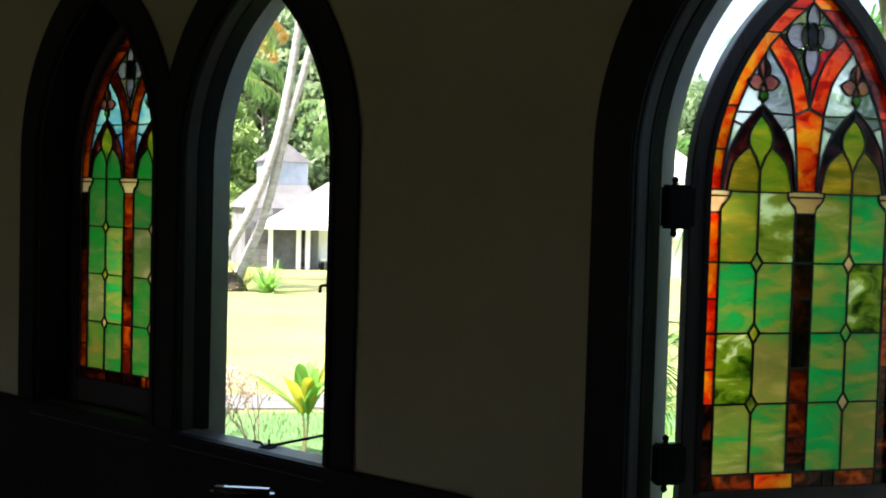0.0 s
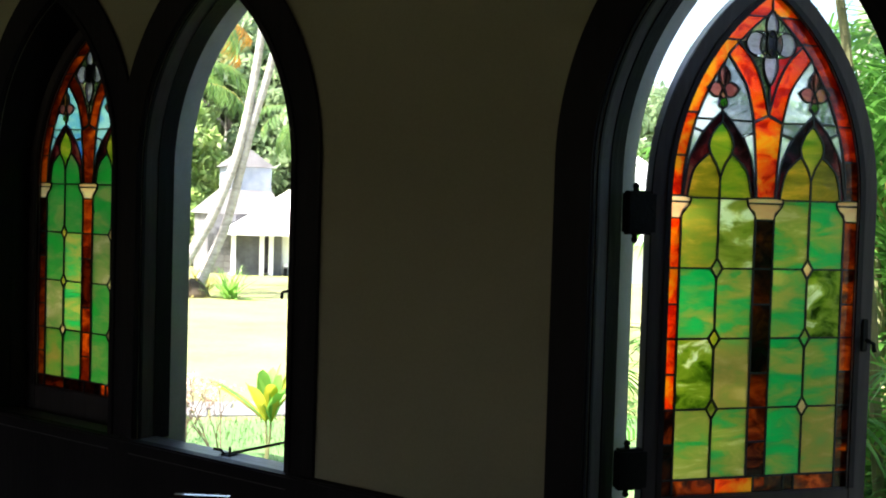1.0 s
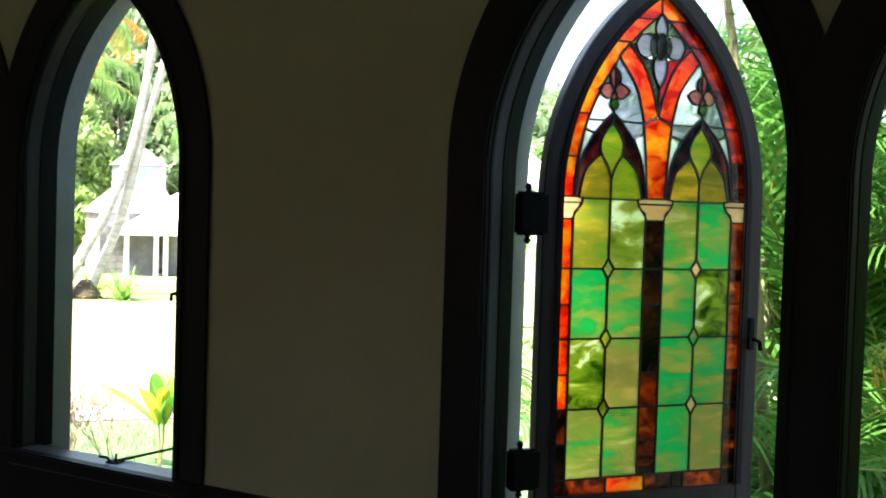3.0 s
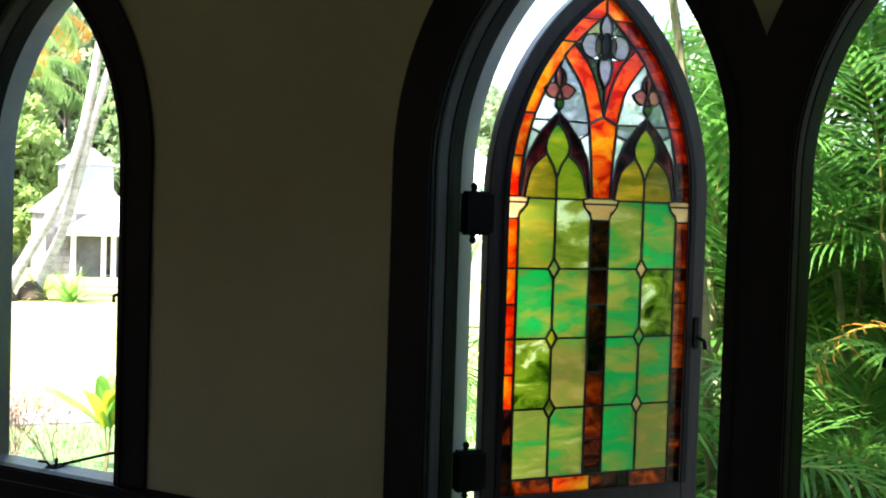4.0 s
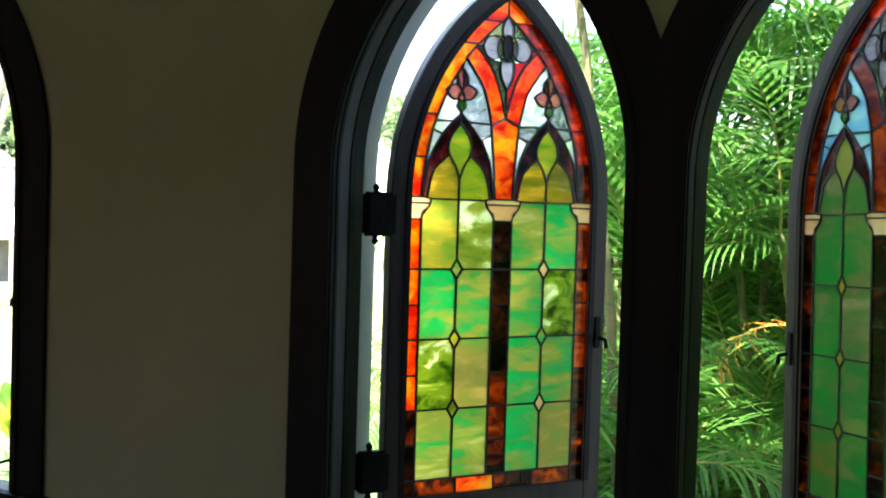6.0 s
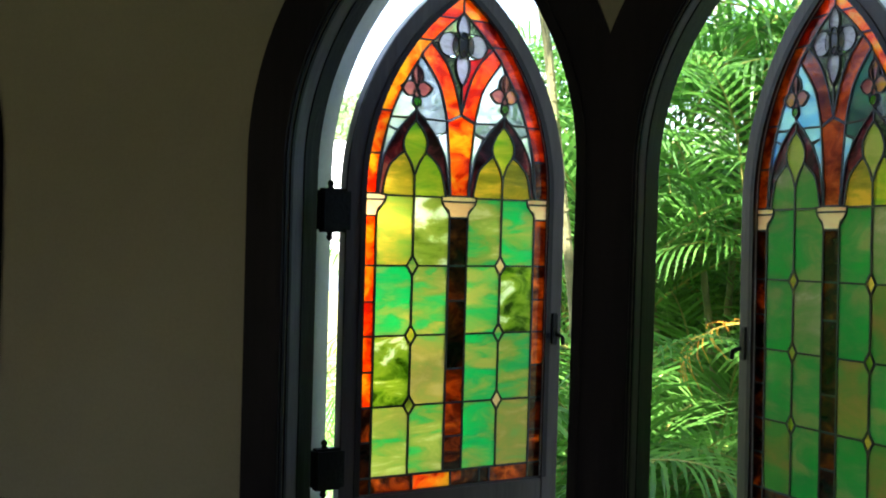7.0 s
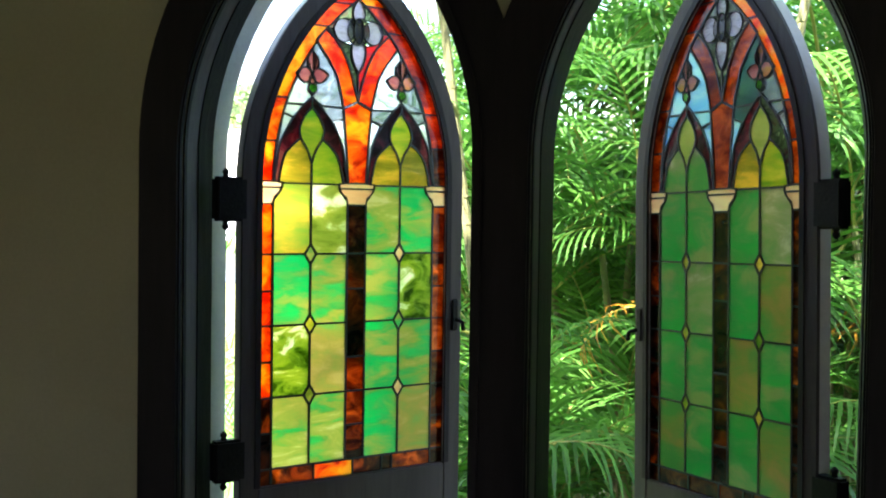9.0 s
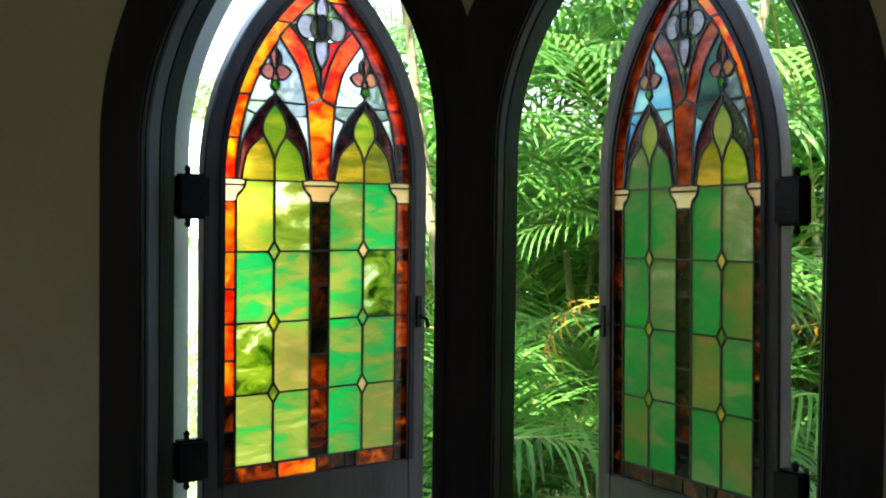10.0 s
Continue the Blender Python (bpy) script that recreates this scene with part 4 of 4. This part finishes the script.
TREE = Vector((-25.4, 22.2, 0))


def path_from(pts):
    return [(RIGHT.x * a + FORE.x * b, RIGHT.y * a + FORE.y * b, z) for a, b, z in pts]


tx, ty, _ = at(TREE, -1.25, 0)
palm_trunk("coconut_palm", tx, ty, path_from([(0, 0, 0), (0.75, 0.1, 1.4), (1.50, 0.2, 2.85), (2.22, 0.4, 5.0), (2.75, 0.6, 8.1), (3.1, 0.7, 12.0)]), 0.165, 0.12, 1, "leaning coconut palm with pale ringed trunk on the lawn", seed=1)
tx, ty, _ = at(TREE, -0.4, 0.5)
palm_trunk("coconut_palm", tx, ty, path_from([(0, 0, 0), (0.45, 0.0, 1.1), (1.0, 0.0, 2.5), (1.68, 0.0, 5.4), (2.3, 0.1, 7.7), (3.1, 0.2, 11.5)]), 0.16, 0.115, 1, "leaning coconut palm with pale ringed trunk on the lawn", seed=2)
tx, ty, _ = at(TREE, -3.3, 6.0)
palm_trunk("coconut_palm", tx, ty, path_from([(-0.7, 0, 0), (-0.8, 0, 2), (-0.5, 0, 5.0), (0.6, 0, 8.0), (2.0, 0, 9.8)]), 0.14, 0.11, 1, "coconut palm with green and dry orange fronds", 10, 3, 3)


tx, ty, _ = at(TREE, -1.5, 2.5)
palm_trunk("coconut_palm", tx, ty, path_from([(-1.2, 0, 0), (-1.1, 0, 2), (-0.7, 0, 4), (-0.1, 0, 6.6)]), 0.14, 0.11, 1, "lower coconut palm with broad green fronds beside the lawn", 11, 0, 5)


def shrub(x, y, h, seed, mat, label):
    rr = random.Random(seed)
    b = bmesh.new()
    for i in range(90):
        a, e = rr.uniform(0, math.tau), rr.uniform(0.2, 1.35)
        d = Vector((math.cos(a) * math.cos(e), math.sin(a) * math.cos(e), math.sin(e)))
        blade(b, Vector((rr.uniform(-0.15, 0.15), rr.uniform(-0.15, 0.15), 0.0)), d, d.cross(Vector((0, 0, 1))), h * rr.uniform(0.7, 1.1), 0.04, 0.25, 4)
    ob = tagged(finish("spiky_shrub", b, mat), label, "shrub", "shrubs at the palm's foot")
    ob.matrix_world = pose(x, y, ground_z(x, y))


sx, sy, _ = at(TREE, 0.75, -0.2)
shrub(sx, sy, 1.5, 1, TI_LEAF, "green spiky shrub at the foot of the palms")
sx, sy, _ = at(TREE, -0.2, 0.7)
shrub(sx, sy, 1.3, 2, SHRUB_YELLOW, "yellow-green spiky shrub behind the palm trunks")


def ti_plant(x, y, seed, leaves, size):
    """A ti plant: short canes with broad arching leaves."""
    rr = random.Random(seed)
    t = tagged(empty("ti_plant", pose(x, y, ground_z(x, y))), "ti plant with broad green and yellow leaves in the border", "plant")
    tips = []
    for i in range(2):
        q = [(0.02 * i, 0, 0), (0.03 * i, 0.02, size * 0.18), (0.07 * i - 0.03, 0.03, size * 0.35)]
        part("cane", tube(q, 0.012, 7), STEM, t)
        tips.append(Vector(q[-1]))
    for i in range(leaves):
        a = i * 2.4 + rr.uniform(-0.3, 0.3)
        e = rr.uniform(0.6, 1.4)
        d = Vector((math.cos(a) * math.cos(e), math.sin(a) * math.cos(e), math.sin(e)))
        b = bmesh.new()
        side = d.cross(Vector((0, 0, 1))).normalized()
        ln, w, dr = size * rr.uniform(0.48, 0.70), size * rr.uniform(0.038, 0.055), rr.uniform(0.1, 0.45)
        rows = []
        for k in range(9):
            f = k / 8
            c = tips[i % 2] + d * ln * f - Vector((0, 0, dr * ln * f * f))
            wk = w * (0.12 + math.sin(math.pi * f ** 0.8) ** 0.8) if k < 8 else 0.002
            lift = Vector((0, 0, 0.35 * wk))
            rows.append([b.verts.new(c - side * wk + lift), b.verts.new(c), b.verts.new(c + side * wk + lift)])
        for p0, p1 in zip(rows, rows[1:]):
            for k in (0, 1):
                b.faces.new((p0[k], p0[k + 1], p1[k + 1], p1[k]))
        part("leaf", b, TI_ORANGE if i == 4 else (TI_LEAF, TI_LEAF, TI_YELLOW)[i % 3], t, smooth=True)
    return t


ti_plant(-6.40, 5.45, 3, 18, 1.25)


def twig_shrub(x, y, h, seed):
    """A thin, almost leafless shrub with small pale flower heads."""
    rr = random.Random(seed)
    t = tagged(empty("twiggy_shrub", pose(x, y, ground_z(x, y))), "sparse twiggy shrub with small pale pink flower heads", "shrub", "twiggy shrubs in the border")
    tw, fl = bmesh.new(), bmesh.new()

    def grow(p, d, ln, rad, depth):
        q = p + d * ln
        tube([p, p.lerp(q, 0.5) + Vector((rr.uniform(-1, 1), rr.uniform(-1, 1), 0)) * ln * 0.06, q], [rad, rad * 0.85, rad * 0.7], 5, tw)
        if depth == 0:
            for _ in range(4):
                c = q + Vector((rr.uniform(-1, 1), rr.uniform(-1, 1), rr.uniform(-0.6, 1))) * 0.035
                s = Vector((rr.uniform(-1, 1), rr.uniform(-1, 1), rr.uniform(-1, 1))).normalized() * 0.016
                u = s.orthogonal().normalized() * 0.013
                fl.faces.new([fl.verts.new(c + s), fl.verts.new(c + u), fl.verts.new(c - s), fl.verts.new(c - u)])
            return
        for _ in range(rr.choice((2, 2, 3))):
            nd = (d + Vector((rr.uniform(-1, 1), rr.uniform(-1, 1), rr.uniform(-0.1, 0.5))) * 0.55).normalized()
            grow(q, nd, ln * rr.uniform(0.65, 0.9), rad * 0.68, depth - 1)

    for _ in range(4):
        grow(Vector((rr.uniform(-0.06, 0.06), rr.uniform(-0.06, 0.06), 0)), Vector((rr.uniform(-0.5, 0.5), rr.uniform(-0.5, 0.5), 1)).normalized(), h * 0.34, 0.009, 3)
    part("twig", tw, DRY_TWIG, t)
    tagged(part("blossom", fl, BLOSSOM, t, "pale pink flower heads"), kind="stuff")


for k, (a, b) in enumerate(((-7.25, 4.75), (-7.05, 5.0), (-6.95, 5.35), (-7.75, 5.55))):
    twig_shrub(a, b, 0.80, 40 + k)


# ---- paving strip across the lawn ----
def paving():
    t = tagged(empty("stepping_stone_path"), "grey stone garden path between lawn and border", "path", kind="structure")
    rr = random.Random(9)
    c = Vector((-9.3, 7.0, 0))
    for i in range(-9, 9):
        for j in range(2):
            q = c + RIGHT * (i * 0.62 + 0.3 * j) + FORE * (j * 0.55)
            w, d = 0.29 + rr.uniform(-0.02, 0.02), 0.25 + rr.uniform(-0.02, 0.02)
            b = box(-w, w, -d, d, -0.05, 0.03, bevel=0.015)
            ob = part("paving_stone", b, PATH_STONE, t)
            ob.matrix_basis = pose(q.x, q.y, ground_z(q.x, q.y), 0, 0, 46 + rr.uniform(-4, 4))


paving()


# ---- far buildings ----
BASE = Vector((-35.8, 34.7, 0))
ANGLE = math.degrees(math.atan2(RIGHT.y, RIGHT.x))


def frustum(x0, x1, y0, y1, z0, X0, X1, Y0, Y1, z1):
    bm = bmesh.new()
    lo = [bm.verts.new(q) for q in ((x0, y0, z0), (x1, y0, z0), (x1, y1, z0), (x0, y1, z0))]
    hi = [bm.verts.new(q) for q in ((X0, Y0, z1), (X1, Y0, z1), (X1, Y1, z1), (X0, Y1, z1))]
    bm.faces.new(lo)
    bm.faces.new(hi)
    for i in range(4):
        j = (i + 1) % 4
        bm.faces.new((lo[i], lo[j], hi[j], hi[i]))
    return bm


def stone_tower():
    q = at(BASE, 0.55, 2.0)
    t = tagged(empty("stone_belfry", pose(q[0], q[1], -1.85, 0, 0, ANGLE + 12)), "small grey stone belfry building with shingled two-tier roof", "building")
    part("wall", box(-2.75, 0.75, 0, 3.5, 0, 2.85), STONE, t)
    part("roof", frustum(-2.95, 0.95, -0.2, 3.7, 2.85, -1.75, 0.45, 0.9, 2.9, 4.0), SHINGLE, t)
    c = part("cupola", box(-1.68, 0.42, 0.95, 2.85, 3.95, 5.1), BLUE_STONE, t, "pale blue-grey boarded cupola")
    part("cupola_roof", frustum(-1.85, 0.6, 0.8, 3.0, 5.1, -0.66, -0.60, 1.85, 1.95, 6.15), SHINGLE, c)
    rr = random.Random(4)
    for row in range(9):
        x = -2.75 + rr.uniform(0, 0.3)
        while x < 0.6:
            w = rr.uniform(0.3, 0.55)
            part("stone", box(x, min(x + w, 0.74), -0.025 - rr.uniform(0, 0.02), 0.01, row * 0.315 + 0.01, row * 0.315 + 0.29), STONE, t)
            x += w + 0.03
    for row in range(7):
        part("board", box(-1.70, 0.44, 0.915, 0.96, 3.97 + row * 0.16, 4.10 + row * 0.16), BLUE_STONE, c)


def pavilion():
    q = at(BASE, 0, 0)
    t = tagged(empty("pavilion", pose(q[0], q[1], -1.85, 0, 0, ANGLE)), "white open pavilion with a broad white hipped roof", "building")
    part("floor_slab", box(-1.2, 24.0, -0.3, 7.0, -0.2, 0.06, bevel=0.02), WHITE_PAINT, t)
    part("roof", frustum(-1.55, 24.5, -0.7, 7.4, 2.05, 7.5, 17.5, 3.2, 3.5, 7.6), WHITE_PAINT, t, "broad white hipped roof")
    part("fascia", box(-1.5, 24.4, -0.72, -0.66, 1.93, 2.06), WHITE_PAINT, t)
    for x in (-0.95, 0.33, 0.75, 5.6, 8.5, 11.5, 14.5):
        part("column", box(x - 0.11, x + 0.11, -0.12, 0.10, 0.06, 2.05, bevel=0.01), WHITE_PAINT, t)
    lv = part("louvre_panel", box(-0.85, 0.22, 0.30, 0.36, 0.06, 2.0), GREY_BOARD, t, "grey louvred panel")
    for k in range(14):
        part("slat", box(-0.85, 0.22, 0.25, 0.31, 0.10 + k * 0.135, 0.19 + k * 0.135), GREY_BOARD, lv)
    part("louvre_panel", box(0.86, 1.25, 0.30, 0.36, 0.06, 2.0), GREY_BOARD, t, "grey louvred panel")
    part("wall", box(1.25, 24.0, 0.6, 0.75, 0.06, 2.05), WHITE_PAINT, t)
    q = at(BASE, 2.1, 0.25)
    b = tagged(empty("bench", pose(q[0], q[1], -1.79, 0, 0, ANGLE)), "dark bench with pale cushion in front of the white pavilion wall", "bench")
    part("seat", box(-0.75, 0.75, -0.25, 0.25, 0.36, 0.42, bevel=0.01), GREY_BOARD, b)
    part("cushion", box(-0.72, 0.72, -0.23, 0.22, 0.42, 0.56, bevel=0.03), WHITE_PAINT, b)
    for x in (-0.66, 0.66):
        part("leg", box(x - 0.09, x + 0.09, -0.22, 0.22, 0.0, 0.36, bevel=0.01), IRON, b)


stone_tower()
pavilion()


# ---- background trees ----
def tree(x, y, h, crown_r, seed, mat, label, lumps=46, leaves=800, size=0.19):
    """A broad-leaved tree: trunk with limbs, and a crown of many leaf sprays in uneven lumps."""
    rr = random.Random(seed)
    z0 = ground_z(x, y)
    t = tagged(empty("tree", pose(x, y, z0)), label, "tree", "trees behind the lawn")
    b = tube([(0, 0, 0), (0.1, 0, h * 0.3), (0.0, 0.2, h * 0.6), (0, 0, h * 0.85)], [0.35, 0.27, 0.2, 0.06], 9)
    centres = []
    for i in range(lumps):
        a = rr.uniform(0, math.tau)
        f = rr.uniform(0.0, 1.0)
        rad = crown_r * math.sin(math.pi * (0.18 + 0.72 * f)) * rr.uniform(0.5, 1.0)
        centres.append(Vector((math.cos(a) * rad, math.sin(a) * rad, h * (0.16 + 0.80 * f))))
        if i % 3 == 0:
            s = Vector((0, 0, h * (0.2 + 0.4 * f)))
            tube([s, s.lerp(centres[-1], 0.5) + Vector((0, 0, 0.3)), centres[-1]], [0.12, 0.08, 0.03], 6, b)
    part("trunk", b, BARK, t)
    rs = np.random.RandomState(seed)
    verts, faces = [], []
    for c in centres:
        lr = crown_r * rr.uniform(0.26, 0.46)
        d = rs.normal(size=(leaves, 3))
        d /= np.linalg.norm(d, axis=1)[:, None]
        pos = np.array(c) + d * lr * rs.uniform(0.3, 1.08, size=(leaves, 1)) * np.array([1, 1, 0.75])
        u = rs.normal(size=(leaves, 3)) * size
        v = rs.normal(size=(leaves, 3)) * size * 0.55
        k = len(verts)
        verts += np.concatenate([pos - u, pos + v, pos + u, pos - v], axis=1).reshape(-1, 3).tolist()
        faces += [(k + 4 * i, k + 4 * i + 1, k + 4 * i + 2, k + 4 * i + 3) for i in range(leaves)]
    me = bpy.data.meshes.new("crown")
    me.from_pydata(verts, [], faces)
    me.materials.append(mat)
    ob = new("crown", me)
    ob.parent = t
    return t


spots = ((-7.0, 13, 13, 4.2, HAZED_LEAF_LIGHT), (-1.5, 22, 19, 5.5, HAZED_LEAF), (3.5, 16, 12, 4.5, HAZED_LEAF), (-12, 18, 16, 5, HAZED_LEAF), (7.5, 22, 15, 5.5, HAZED_LEAF_LIGHT),
         (-4.5, 9.5, 8.5, 3.0, HAZED_LEAF_LIGHT), (13, 26, 15, 6, HAZED_LEAF), (20, 28, 13, 6, HAZED_LEAF_LIGHT), (-18, 20, 14, 6, HAZED_LEAF_LIGHT), (27, 26, 12, 6, HAZED_LEAF), (-9, 30, 20, 7, HAZED_LEAF), (4, 32, 20, 7, HAZED_LEAF))
for k, (a, b, h, cr, mat) in enumerate(spots):
    q = at(BASE, a, b)
    tree(q[0], q[1], h, cr, 60 + k, mat, "dense light green broad-leaved tree" if mat is HAZED_LEAF_LIGHT else "dense dark green broad-leaved tree")


# drooping palms between the trees
for k, (a, b, h) in enumerate(((3.0, 9.0, 7.5), (5.0, 12.0, 9.5), (-4.8, 14.0, 13.0))):
    q = at(BASE, a, b)
    palm_trunk("background_palm", q[0], q[1], [(0, 0, 0), (0.1, 0, h * 0.5), (0.2, 0.1, h)], 0.2, 0.14, 1, "palm with drooping grey-green fronds among the trees", 11, 2, 90 + k)


# ---- planting bed under the thicket ----
def bed():
    b = bmesh.new()
    xs, ys = [-1.7 + 0.45 * i for i in range(24)], [0.25 + 0.45 * i for i in range(18)]
    rr = random.Random(3)
    g = [[b.verts.new((x + rr.uniform(-0.1, 0.1), y + (rr.uniform(-0.1, 0.1) if j else 0), ground_z(x, y) + 0.03 + rr.uniform(0, 0.05))) for j, y in enumerate(ys)] for x in xs]
    for i in range(len(xs) - 1):
        for j in range(len(ys) - 1):
            b.faces.new((g[i][j], g[i + 1][j], g[i + 1][j + 1], g[i][j + 1]))
    tagged(finish("planting_bed", b, SOIL, smooth=True), "dark earth and leaf litter under the areca palms", "soil", kind="structure")


bed()


# ---- lush ground cover between the path and the church ----
def ground_cover():
    b = bmesh.new()
    rr = random.Random(8)
    n_r, n_f = 26, 20
    g = []
    for i in range(n_r + 1):
        col = []
        for j in range(n_f + 1):
            a, f = -9.0 + 18.0 * i / n_r, 2.2 + 8.7 * j / n_f
            q = RIGHT * (a + rr.uniform(-0.1, 0.1)) + FORE * (f + (rr.uniform(-0.15, 0.15)))
            col.append(b.verts.new((q.x, q.y, ground_z(q.x, q.y) + 0.02 + rr.uniform(0.0, 0.03))))
        g.append(col)
    for i in range(n_r):
        for j in range(n_f):
            if min(v.co.y for v in (g[i][j], g[i + 1][j], g[i + 1][j + 1], g[i][j + 1])) > 0.3 and g[i][j].co.x < -3.0:
                b.faces.new((g[i][j], g[i + 1][j], g[i + 1][j + 1], g[i][j + 1]))
    tagged(finish("ground_cover", b, LUSH, smooth=True), "lush green grass between the garden path and the church", "grass", kind="structure")
    # short blades near the windows
    rs = np.random.RandomState(4)
    verts, faces = [], []
    for k in range(9000):
        q = RIGHT * rs.uniform(-5.0, 2.5) + FORE * rs.uniform(6.0, 11.0)
        if q.y < 0.5:
            continue
        z = ground_z(q.x, q.y) + 0.02
        a, h = rs.uniform(0, math.tau), rs.uniform(0.04, 0.10)
        dx, dy = math.cos(a) * 0.006, math.sin(a) * 0.006
        m = len(verts)
        verts += [(q.x - dx, q.y - dy, z), (q.x + dx, q.y + dy, z), (q.x + rs.uniform(-0.03, 0.03), q.y + rs.uniform(-0.03, 0.03), z + h)]
        faces.append((m, m + 1, m + 2))
    me = bpy.data.meshes.new("grass")
    me.from_pydata(verts, [], faces)
    me.materials.append(LUSH_BLADE)
    tagged(new("grass", me), "short green grass blades in the border", "grass", kind="stuff")


ground_cover()
